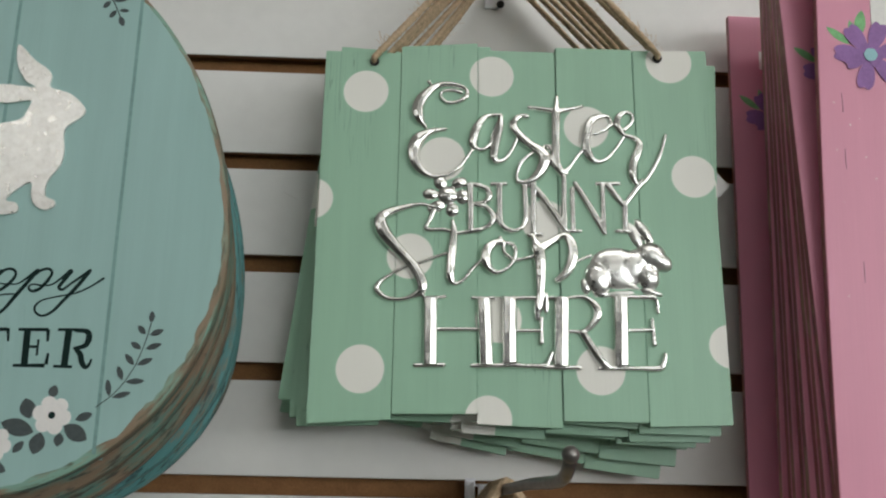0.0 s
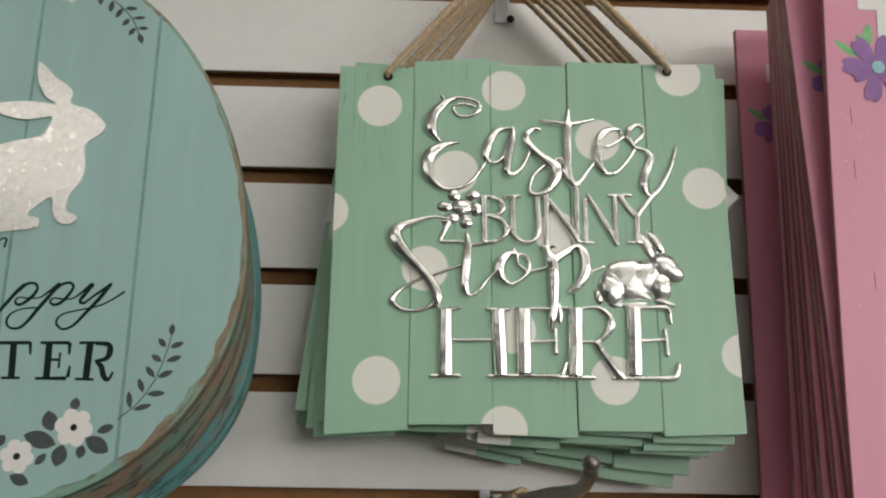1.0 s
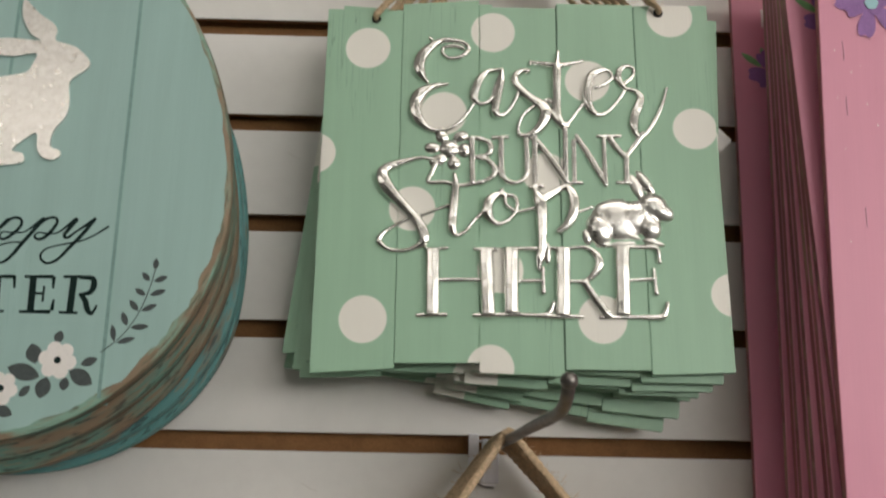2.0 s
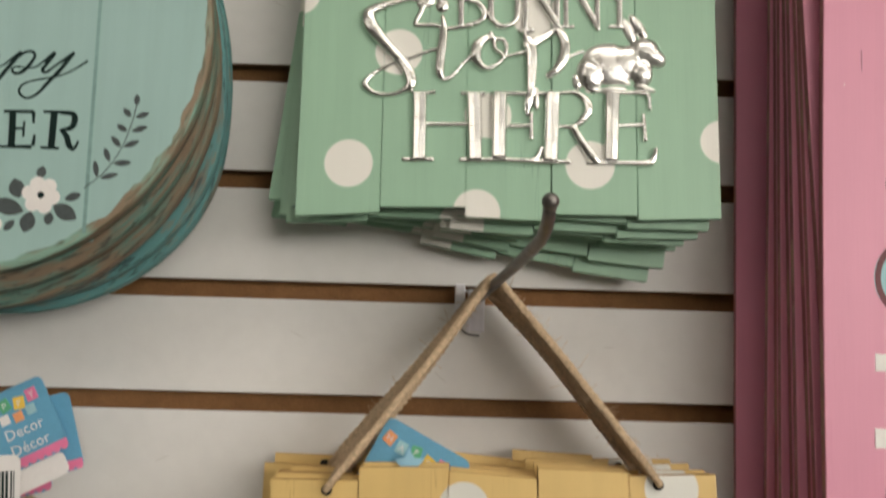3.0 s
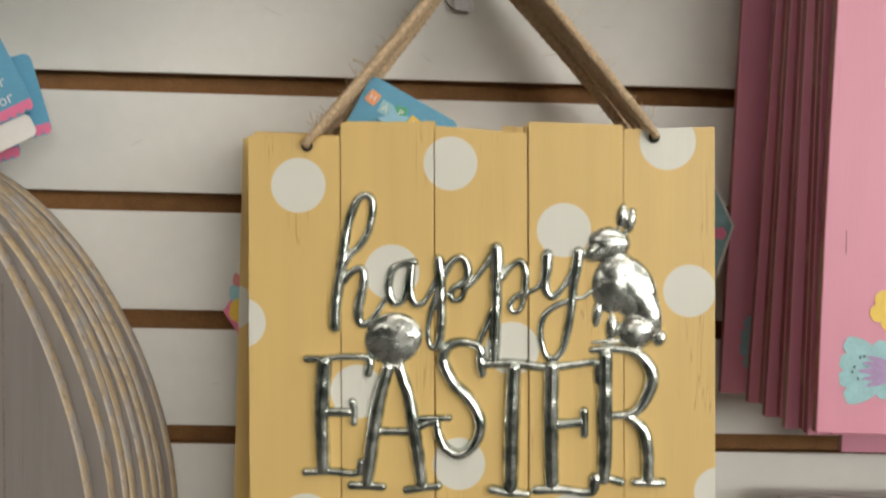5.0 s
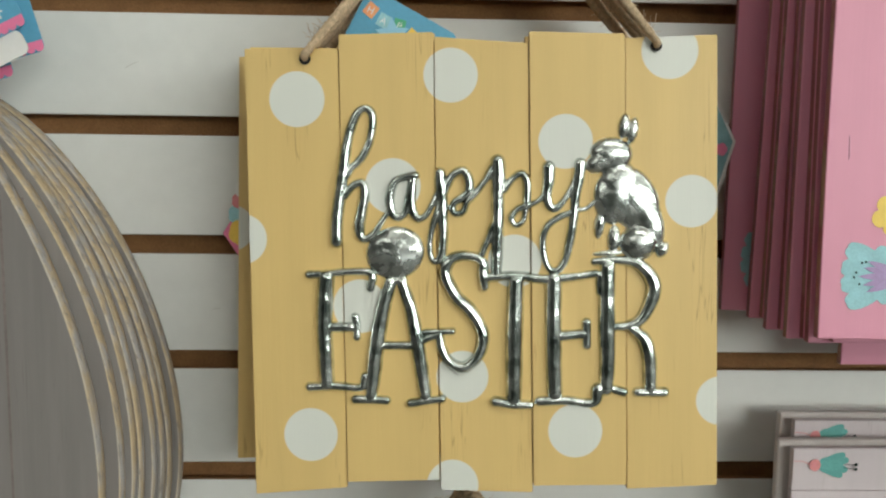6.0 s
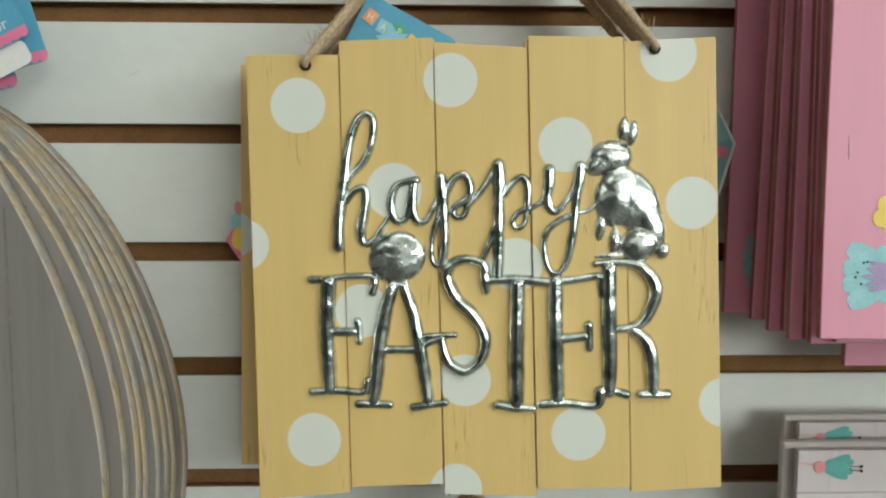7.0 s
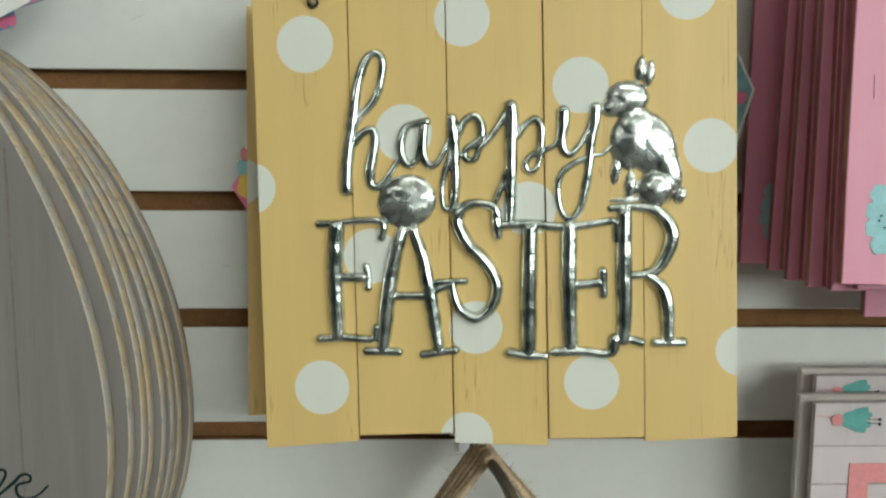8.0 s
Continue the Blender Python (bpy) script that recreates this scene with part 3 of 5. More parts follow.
EASTER_S = (
    ((7, 75.1, 2.5), (2.6, 75.1, 2.8), (-1.3, 71.6, 3.8), (-1.3, 66.9, 4.3), (2.4, 61.4, 4.5), (8.6, 55.4, 5), (14.8, 50.7, 6.3), (17.9, 46.1, 6.9), (16.5, 39.4, 6.2), (12.7, 33.4, 5), (7.1, 29.4, 3.5), (2.1, 29.4, 2.5), (-0.1, 33.3, 1.7), (2.2, 41.3, 1.7), (7.3, 47.3, 1.7), (13.6, 51.4, 1.8), (19.9, 54.5, 1.8), (21.8, 52.8, 1.3),),
)
EASTER_T = (
    ((26.9, 89.1, 1.3), (26.6, 83.6, 2.8), (26, 76.7, 5.1), (25.4, 65.7, 5), (25.3, 54.9, 5), (25.3, 44.1, 5), (27.7, 37.5, 4.5), (32, 35.6, 2.2),),
    ((8.4, 81.6, 1), (16.6, 80.4, 2.3), (26.1, 79.1, 3), (34.3, 80.2, 2.3), (43, 82.3, 1),),
    ((28.3, 35.5, 3.2), (33.3, 38.9, 2), (38.5, 46.3, 1.7), (45, 54.4, 1.8),),
)
EASTER_EE = (
    ((50.9, 62.9, 1.5), (56.6, 65.3, 1.8), (61.2, 69.4, 1.8), (60.5, 74.4, 1.8), (55.7, 75.5, 2.8), (49.3, 72.7, 4.3), (45.9, 64.5, 5.3), (45, 55, 5.5), (47.2, 47, 4.5), (51.5, 43.7, 2.7), (57.1, 45.1, 2), (63, 51.1, 1.7), (69.2, 59.9, 1.8),),
)
EASTER_R = (
    ((60.8, 68.7, 1.5), (64.3, 70.1, 1.5),),
    ((70.2, 66.1, 2.3), (75.1, 70.9, 1.8), (75.9, 76.3, 1.8), (71.6, 78.4, 2), (67.1, 75.6, 3.5), (65.6, 70.1, 3.8), (67.3, 65.4, 3.3), (70.3, 62, 2.5), (76.5, 60, 3), (79.4, 56, 4.2), (77.9, 49.9, 5), (75.1, 43.2, 5.2), (74.1, 35.9, 5), (75.7, 29.8, 3), (79.3, 28.7, 2.5), (83.2, 32.1, 2), (88.6, 40.7, 2), (93.5, 51.4, 1.7), (96.8, 62.2, 1.3),),
)
BUNNY_B = (
    ((-33.6, 27.1, 1.4), (-28.5, 27.6, 2.2), (-22.7, 27.2, 1.8),),
    ((-30, 27.2, 3.3), (-29.4, -2.3, 3.2),),
    ((-27.1, 27.2, 1.8), (-19.8, 25, 2.9), (-17.6, 20.4, 3.2), (-20.5, 15.8, 2.5), (-27.7, 14.6, 1.8),),
    ((-27, 14.2, 1.8), (-19.1, 11.7, 2.9), (-15.1, 5.3, 3.2), (-17.7, 0.4, 2.5), (-23.4, -2.6, 1.8),),
    ((-52.9, 9.8, 2.9), (-55.6, 3, 2.5), (-57.3, -2.6, 2.1), (-46.6, -2.9, 2.1), (-36.9, -5, 2.1), (-23.4, -2.6, 2.5),),
)
BUNNY_U = (
    ((-15.8, 28.1, 1.8), (-7.1, 28.2, 1.8),),
    ((-11.1, 27.4, 2.9), (-10.8, 5.4, 3.2), (-8.7, -0.6, 2.9), (-2.7, -3.2, 2.1), (3, -0.5, 2.1), (5.3, 6.6, 2.9), (4.8, 27.1, 2.9),),
    ((0.5, 29.4, 1.8), (9.8, 27.2, 1.8),),
)
BUNNY_N = (
    ((10.6, 29.5, 2.9), (10.5, -4.5, 2.5),),
    ((7.2, -5.7, 1.8), (15.1, -5.6, 1.8),),
    ((12.7, 24.9, 2.9), (21.5, 12.1, 3.9), (30.1, -2.1, 3.2),),
    ((30.2, 33.5, 2.9), (29.8, 1.6, 2.9),),
)
BUNNY_N2 = (
    ((35.4, 25.1, 2.5), (35.4, -2.8, 2.5),),
    ((32.2, -3.2, 1.8), (39.6, -3.1, 1.8),),
    ((37.3, 28.9, 2.5), (46.5, 12.3, 3.9), (54.9, -4.1, 2.8),),
    ((54.6, 27.6, 2.5), (54.6, -1.1, 2.8),),
    ((51, 28.7, 1.8), (65.1, 28.8, 2.2),),
)
BUNNY_Y = (
    ((58.2, 27.6, 3.2), (62.9, 20.4, 3.6), (68, 14, 3.2),),
    ((79.9, 30.1, 3.6), (74.1, 22.4, 2.9), (68.4, 14.8, 2.9),),
    ((68.4, 13.3, 3.2), (68.1, -2.5, 3.2),),
    ((62.4, -2.9, 1.8), (70.5, -2.8, 2.1),),
)
STOP_S = (
    ((-53.5, 12.2, 1.8), (-58.1, 13.3, 1.8), (-62.1, 13.8, 1.8), (-70, 12.1, 2.9), (-79.1, 9.2, 4.5), (-85.6, 5.7, 6.1), (-86.8, 0.9, 7.9), (-83.9, -5.9, 8.1), (-77.1, -14, 6.5), (-69.8, -22, 5.7), (-65.1, -27.3, 5.7), (-60.4, -35.2, 6.4), (-59.6, -41.8, 5.6), (-64.7, -45.8, 2.8), (-72.3, -48.1, 2), (-81.3, -47.3, 2.3), (-87.2, -42.8, 3.1), (-86.7, -38.8, 3.1), (-81.7, -34.1, 1.8), (-74.1, -29.4, 1.6), (-66.4, -26, 1.6), (-58.7, -23.9, 1.6), (-51, -20.7, 1.6), (-43.2, -18, 1.6),),
)
STOP_T = (
    ((-40.9, 2.7, 1.8), (-40, -4.1, 3.9), (-40.7, -13.6, 5.2), (-41.6, -23, 5.2), (-42, -32.4, 4.9), (-40.4, -37, 3.1), (-37.2, -37.6, 2.1), (-32.7, -34.3, 1.8), (-27.6, -27.6, 1.8), (-22.2, -22.2, 1.8),),
)
STOP_O = (
    ((-9.5, -10.9, 3.1), (-14.7, -11.6, 3.9), (-19.2, -16.1, 5.7), (-19.9, -22.8, 5.7), (-17.3, -28.1, 3.9), (-12.8, -30.5, 2.3), (-7, -28, 1.8), (-2.4, -22.6, 1.8), (-1.1, -15.9, 1.8), (-3.6, -11.9, 1.8), (-8.2, -11.9, 1.8), (-8.2, -17.3, 1.6), (-5, -20.3, 1.6), (-1.8, -22.4, 1.6), (4.7, -21.2, 1.6), (11.8, -19.1, 1.6),),
    ((-11, -7.9, 2.1), (-9.5, -11.3, 2.6),),
)
STOP_P = (
    ((8.9, -5.8, 1.9), (10.5, -8.6, 3.5), (12.4, -14.1, 6.7), (14.1, -21, 6.7), (14.1, -33.4, 5.8), (13.7, -44.2, 4.7), (12.5, -52.3, 4.5), (11.7, -59.2, 1.8),),
    ((7.2, -6.3, 1.6), (14.6, -5.1, 1.9),),
    ((14.4, -14.8, 5.3), (19.8, -11.3, 4.5), (25.2, -7.8, 3.5), (29.6, -6.3, 4), (33.2, -9.8, 5.3), (34.6, -16.7, 6.1), (33.1, -25, 6.1), (29.4, -31.2, 4.8), (24.9, -34.9, 3.4),),
    ((37.5, -22.5, 1.6), (45.6, -19.1, 1.6),),
    ((16.8, -44.2, 2.9), (17.5, -49.5, 2.4), (17.4, -54.9, 1.6),),
)
HERE_H = (
    ((-58.2, -46.8, 1.5), (-51.8, -47, 2), (-45.2, -46.2, 1.3),),
    ((-54, -47.6, 7.9), (-53.7, -67.7, 7.9), (-53.6, -87.9, 7.8),),
    ((-62.6, -88.8, 2.3), (-45.5, -88.4, 2.3),),
    ((-49.6, -66.6, 2), (-22.4, -66.3, 2),),
    ((-21.1, -47.9, 7.9), (-20.3, -67.3, 7.6), (-19.6, -87.5, 7.5),),
    ((-28.1, -46.7, 1.5), (-14.7, -46.8, 1.8),),
    ((-27.9, -88.6, 2.3), (-12.3, -88.4, 2.2),),
)
HERE_E = (
    ((-5.2, -47.1, 7.9), (-5.3, -67.1, 7.8), (-5.4, -86.1, 7.8),),
    ((-9.6, -46.5, 1.5), (0.6, -46.4, 1.8),),
    ((-4.5, -46.4, 1.8), (11.3, -46.5, 2.1), (22.4, -46.1, 1.8),),
    ((-2, -67, 1.8), (13.6, -66.8, 1.8),),
    ((14.3, -59.1, 1.6), (14.2, -66.8, 1.6), (14.2, -74, 2.3),),
    ((-6.1, -88.1, 2.1), (6.8, -88.4, 2.1), (16.4, -87.8, 2.6), (20.4, -80.4, 1.5),),
    ((-14.8, -88.4, 2.3), (0.2, -88, 2.2),),
)
HERE_R = (
    ((27, -46.7, 8.1), (26.6, -66.7, 7.8), (25.8, -87.5, 8),),
    ((19.2, -46.4, 1.6), (31, -46.3, 1.8),),
    ((15.8, -89.1, 2.3), (36.9, -89.1, 2.3),),
    ((29.7, -46.3, 1.6), (38.9, -45.5, 2.1), (44.7, -47.9, 3.1), (48.4, -52.9, 4.4), (48.1, -58.5, 4.4), (43.5, -64.5, 3.1), (38.2, -67.2, 2.1), (30.4, -66.9, 1.6),),
    ((39.5, -68.1, 3.9), (45.6, -78.2, 4.6), (51.2, -85.9, 4.9), (54.3, -88.7, 2.8),),
    ((48.5, -89.5, 1.8), (58.1, -89.1, 1.8),),
)
HERE_E2 = (
    ((63.1, -46.3, 8.1), (62.6, -66.2, 8), (62, -87, 7.9),),
    ((58.5, -45.3, 1.8), (72.9, -45.2, 2.1), (84, -46.1, 2.4), (85.9, -54.7, 1.3),),
    ((66.1, -66.2, 1.8), (82.4, -65.4, 1.8),),
    ((82, -59.4, 1.6), (82.3, -66, 1.8), (82.7, -74.5, 2.1),),
    ((50.4, -89.5, 2.1), (70.9, -89.2, 2.3), (84.3, -89.1, 3.1), (87.4, -86.1, 2.8), (89, -80.5, 1.8),),
)
HAPPY_H = (
    ((-79.6, 15.5, 5.4), (-79.3, 24.9, 5.6), (-77.8, 36.5, 5.4), (-76.4, 45.7, 5.1), (-74.9, 55, 5.1), (-73.4, 65.4, 4.7), (-70.8, 75.7, 4.2), (-67.1, 84.2, 3.9), (-62.9, 87.2, 3.7), (-59.2, 84.8, 3.7), (-58.8, 77.7, 3.5), (-61.2, 67.3, 3.5), (-66.1, 59.4, 3.5), (-70.8, 54.9, 3.5), (-75.1, 49.8, 4.2),),
    ((-74.8, 39.9, 3), (-69.9, 45.6, 3.3), (-65, 46.8, 4), (-63.6, 41.9, 4.2), (-65.1, 32.7, 4.7), (-66.8, 24.6, 4.9), (-66.4, 18.7, 4.2), (-63.8, 16.6, 3.5), (-59, 19.7, 2.8), (-54.2, 26.6, 2.6), (-50.3, 32.3, 2.3),),
)
HAPPY_A = (
    ((-36.1, 50.5, 3.9), (-40.7, 50, 3.3), (-46.6, 47.9, 3.7), (-49.7, 41.6, 4.2), (-49.9, 34.6, 4.2), (-47.1, 28.5, 3.7), (-42.4, 29.8, 3), (-39.9, 37.8, 3.3), (-37.9, 47.1, 3.5),),
    ((-37, 49.4, 3.5), (-38, 41.3, 3.7), (-38, 33.1, 4), (-34.9, 27.5, 3.7), (-30.2, 29.5, 2.8), (-25.9, 37.5, 2.3), (-22.3, 44.3, 2.3),),
)
HAPPY_P = (
    ((-22.7, 51.9, 4.6), (-22.3, 45.5, 5.1), (-21.5, 37.4, 4.2), (-21.3, 28.1, 3.9), (-21.2, 18.8, 3.7), (-22, 9.5, 3.7), (-24.5, 4, 3), (-27.7, 5.2, 2.3), (-28.7, 13.1, 2.3), (-26.9, 23.6, 2.6), (-23.5, 32.8, 3), (-19.8, 43.1, 3.2), (-15.2, 50.9, 3.2), (-9.9, 52.7, 3.7), (-7.1, 48, 3.9), (-7.3, 41.6, 3.7), (-10.8, 38.3, 3.2), (-14.6, 36, 2.8), (-16.1, 32.6, 2.6), (-14.3, 29.6, 2.3), (-10.4, 30.7, 2.3), (-8, 35.9, 2.3), (-3.8, 39.8, 2.5), (1.8, 47.2, 2.3),),
)
HAPPY_P2 = (
    ((-4.4, 39.5, 2.1), (1.6, 47, 2.6), (5.9, 53.9, 3.1),),
    ((8.9, 57.6, 5.9), (9.3, 50.3, 6.1), (8.7, 38.6, 5.4), (8.5, 28, 5.2), (8.2, 16.2, 5.2), (7.8, 6.8, 4.7), (7.3, -3.3, 4),),
    ((6.4, 23.3, 3.1), (2.3, 14, 2.6), (-0.5, 7, 2.4),),
    ((12.1, 42, 2.8), (16.9, 48.3, 2.8), (21.7, 50.6, 3), (24.5, 46.4, 3.5), (24.6, 39.3, 3.3), (23.7, 33.7, 3.1), (18.9, 31.3, 2.3), (16.1, 26.6, 2.4), (18.2, 23, 2.1), (22.3, 25.3, 2.1), (24.5, 32.3, 2.1), (30.8, 36.2, 2.3), (33.8, 39.7, 2.6),),
)
HAPPY_Y = (
    ((36.4, 54, 5.9), (36.3, 47.3, 5.6), (35.2, 39.1, 4.7), (36.6, 33.4, 4), (40.1, 31.9, 3.5), (44.8, 36.5, 2.8), (49.7, 44.6, 3), (53.1, 53.8, 4.4),),
    ((53.4, 55.6, 5.4), (52.6, 46.8, 4.7), (50.7, 37.5, 4.2), (49.3, 24.6, 4.2), (47.3, 12.9, 4), (44.8, 3.5, 3.5), (40.6, -2, 3.3), (36.1, -0.8, 2.8), (33.3, 6.2, 2.8), (32.9, 15.6, 3.1), (35.8, 22.6, 3.1), (42.3, 27.1, 3), (48.2, 29.3, 2.8),),
    ((50.6, 30.5, 2.3), (56.5, 31.5, 2.1), (61.4, 35.5, 1.9),),
)
EAS_E = (
    ((-95, -2.4, 3.2), (-85.4, -2.1, 2.8), (-74.8, -1.1, 2.8), (-62.6, -1.4, 3), (-60.3, -4.8, 3.6), (-61.6, -10.1, 3.4),),
    ((-85.7, -4.2, 6.8), (-87.2, -26.5, 6.8), (-86.8, -47.9, 6.4), (-86.4, -62.9, 6),),
    ((-85.2, -31.4, 4.3), (-72.5, -31.7, 3.8),),
    ((-70.2, -25.9, 3.2), (-69.3, -31.2, 3), (-69.4, -37.1, 3.2),),
    ((-95.9, -64.4, 3.6), (-82, -64.1, 3.2), (-68.1, -64.9, 3), (-65.3, -59.1, 3.6),),
)
EAS_A = (
    ((-50.5, -7.2, 5.3), (-55.2, -23, 6.4), (-59, -43.2, 6.8), (-61, -59.2, 6.4), (-62.3, -68.8, 5.3),),
    ((-71, -71.6, 3.6), (-53.9, -72.4, 3.4),),
    ((-44.2, -7.3, 4.7), (-39.3, -23.4, 5.5), (-36.5, -40.5, 5.9), (-34.3, -55.5, 5.9), (-32.5, -69.4, 5.1),),
    ((-40.6, -74.1, 3.4), (-23.5, -72, 3),),
    ((-55.7, -42, 3.4), (-38.7, -42.3, 3.4),),
    ((-51, -6.6, 3.8), (-43.6, -6.3, 3.8),),
)
EAS_S = (
    ((-34.4, -40.5, 2.5), (-30.1, -37.9, 3.2), (-24.2, -36.3, 3.2),),
    ((-32.2, -35, 2.3), (-17.3, -34.7, 2.3),),
    ((1.2, -10.6, 2.5), (0.7, -2.9, 3.4), (-0.9, 4, 3.7), (-8.3, 6.6, 3.4), (-16, 5.5, 4), (-20.1, 0.7, 4.9), (-20, -5.5, 5.2), (-15, -15.5, 5.2), (-7.4, -23.1, 5.2), (-2.1, -31.6, 4.9), (-0.4, -40.1, 4.9), (-4, -49.6, 4.3), (-11.6, -54.8, 4.3), (-18.9, -51.5, 4), (-22.8, -44.9, 3.7), (-24.2, -38, 3.4),),
)
EAS_T = (
    ((2.4, -5.4, 3.4), (16.9, -4.9, 3.4), (37, -6.8, 3.8), (61.6, -4, 2.9),),
    ((-0.3, 0.2, 3.4), (0.1, -4.8, 4), (0.8, -11, 2.5),),
    ((63.8, -5.2, 4), (63.7, -14.2, 3.1),),
    ((18, -7.5, 6.7), (16.8, -39, 7), (16.1, -71.8, 6.3),),
    ((5.9, -73.9, 3.8), (15.4, -75.5, 3.8), (25, -76, 3.1),),
)
EAS_E2 = (
    ((38.7, -6.9, 7.1), (38.1, -39.5, 7.2), (38.6, -68.9, 6.7),),
    ((43.1, -37.9, 4.5), (54.3, -37, 4),),
    ((56.1, -30.9, 3.8), (56.2, -43.3, 3.8),),
    ((30.1, -73.8, 4.3), (43.6, -73.5, 3.8), (59.2, -75, 4), (62.2, -67.7, 5.8),),
)
EAS_R = (
    ((67.8, -0.8, 6.7), (67.3, -28.9, 7.4), (67.5, -51.4, 6.9), (66.6, -67.2, 6.3),),
    ((65.5, -66.1, 3.4), (76.1, -69.4, 3.6),),
    ((60.6, 2.5, 2.7), (72.9, 3, 3.3), (84, 1, 4.9), (91.6, -7, 6.2), (92.6, -16, 6.2), (86.8, -28.2, 4.9), (80.1, -32.5, 3.8), (71.1, -33.4, 3.3),),
    ((80.1, -33.6, 3.8), (87.7, -40.6, 5.6), (90.4, -51.9, 5.8), (90.7, -66.6, 5.6),),
    ((83.9, -69.5, 3.8), (98.5, -69.8, 3.6),),
)


TOPS = [(122.8, 121.2), (126.0, 128.6), (124.0, 122.6), (125.6, 124.2), (124.0, 124.0)]
FEET = [(-124.3, -121.2), (-118.0, -117.4), (-123.3, -125.2), (-121.1, -121.2), (-123.7, -122.0)]


def cord(sign, peg, seed, thick, across=0.0):
    """The jute cord of a sign, from one hole over the peg to the other."""
    bm = bmesh.new()
    to_local = sign.matrix_basis.inverted()
    top = to_local @ Vector(peg)
    for side, v in ((-1, 0.1155), (1, 0.119)):
        hole = Vector((side * 0.0945 + across - (0.010 if across and side < 0 else 0.0), 0.0, v))
        way = top - hole
        n = way.normalized()
        pts = [hole + Vector((0, 0.004, -0.001)), hole + Vector((0, -0.0028, 0.0)), hole + Vector((0, -0.0042, 0)) + n * 0.005,
               hole + way * 0.3 + Vector((0.002 * (side > 0), -0.003, -0.001)), hole + way * 0.65 + Vector((0.003 * (side > 0), -0.001, -0.0012)), top + Vector((side * 0.0035, 0, -0.003))]
        way_points = spline([tuple(q) for q in pts], 0.0016)
        tube(bm, way_points, thick, 10, 1300.0, 3, seed=seed + side, slim=0.0018 / thick)
        rng = random.Random(seed * 5 + side)
        for k in range(70 if seed < 2 else 24):
            q = Vector(way_points[rng.randrange(6, len(way_points) - 4)])
            d = Vector((rng.uniform(-1, 1), rng.uniform(-0.6, 0.2), rng.uniform(-0.3, 1))).normalized()
            bend = Vector((rng.uniform(-1, 1), rng.uniform(-1, 1), rng.uniform(-1, 1))) * 0.002
            size = rng.uniform(0.009, 0.014) if k % 8 == 0 else rng.uniform(0.003, 0.008)
            tube(bm, [tuple(q), tuple(q + d * size * 0.5), tuple(q + d * size + bend)], 0.00019 if k % 8 == 0 else 0.00014, 3)
    tube(bm, [tuple(top + Vector(q)) for q in ((-0.0045, 0, -0.0045), (-0.003, 0, -0.0005), (0, 0, 0.001), (0.003, 0, -0.0005), (0.0045, 0, -0.0045))], 0.0021, 10)
    part("cord", bm, jute, sign, "twisted brown jute hanging cord")


YELLOW_TOPS = [(120.6, 119.9), (127.2, 127.6), (125.3, 121.0), (127.0, 124.8), (122.6, 123.6)]


def slatted_sign(name, m, paint, edge, label, tops=TOPS):
    """Five painted planks side by side, with two holes and a jute cord."""
    t = thing(name, m, label, "wall sign", name + "s")
    rng = random.Random(len(name))
    for i in range(5):
        x0, x1 = (-128.0 + 51.45 * i + 0.17) / 1000, (-128.0 + 51.45 * (i + 1) - 0.17) / 1000
        if i == 0:
            x0 += 0.0004
        if i == 4:
            x1 -= 0.0018
        bm = bmesh.new()
        box(bm, x0, x1, 0.0, 0.005, 0.0, 1.0)
        for v in bm.verts:
            left = v.co.x < (x0 + x1) / 2
            v.co.z = (tops[i][0 if left else 1] if v.co.z > 0.5 else FEET[i][0 if left else 1]) / 1000
            v.co.x += rng.uniform(-0.0002, 0.0002)
        bmesh.ops.bevel(bm, geom=list(bm.edges), offset=0.00042, segments=2, affect="EDGES")
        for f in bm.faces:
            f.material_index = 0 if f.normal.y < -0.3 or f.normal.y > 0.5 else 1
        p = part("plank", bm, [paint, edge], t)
        p.location.y = (0.0, -0.0004, 0.0005, -0.0006, 0.0002)[i]
    for side, v in ((-1, 0.1155), (1, 0.119)):
        bm = bmesh.new()
        bmesh.ops.create_cone(bm, cap_ends=True, segments=16, radius1=0.0031, radius2=0.0031, depth=0.0006)
        bmesh.ops.rotate(bm, cent=(0, 0, 0), matrix=Matrix.Rotation(radians(90), 3, "X"), verts=bm.verts)
        bmesh.ops.translate(bm, vec=(side * 0.0945, -0.0006, v - 0.001), verts=bm.verts)
        part("cord_hole", bm, dark_hole, t, "dark drilled hole")
    return t


def peg_top(x, groove_z, y, slide):
    """Where the cord of a sign at depth y lies on the sloping peg rod: the cords slide back towards the wall."""
    y *= slide
    return (x + 0.0036 + 0.1056 * -y, y, groove_z - 0.0081 + 0.113 * -y + 0.0046)


def stack(front, rows, groove_z, thick=0.0024, slide=1.0, fat=0.85):
    """The same sign again behind the first: rows of (depth, across, up, turn) in mm and degrees from the front one."""
    signs, offsets = [front], [0.0]
    for depth, du, dv, turn in rows:
        m = front.matrix_basis @ Matrix.Translation((du / 1000, depth / 1000, dv / 1000)) @ pose(0, 0, 0, 0, -turn)
        signs.append(copy_thing(front, m))
        offsets.append(-du / 1000 if abs(du) > 12 else 0.0)
    for k, s in enumerate(signs):
        cord(s, peg_top(0.030, groove_z, s.matrix_basis.translation.y + 0.0015, slide), k, thick if k == 0 else fat * thick, offsets[k])


GREEN_AT = hung(0.0433, -0.0748, 1.6553, 2.7, -2.9, 0.5)
green = slatted_sign("green_sign", GREEN_AT, green_paint, green_side_shade, "mint green wooden slat sign with white dots and silver lettering")
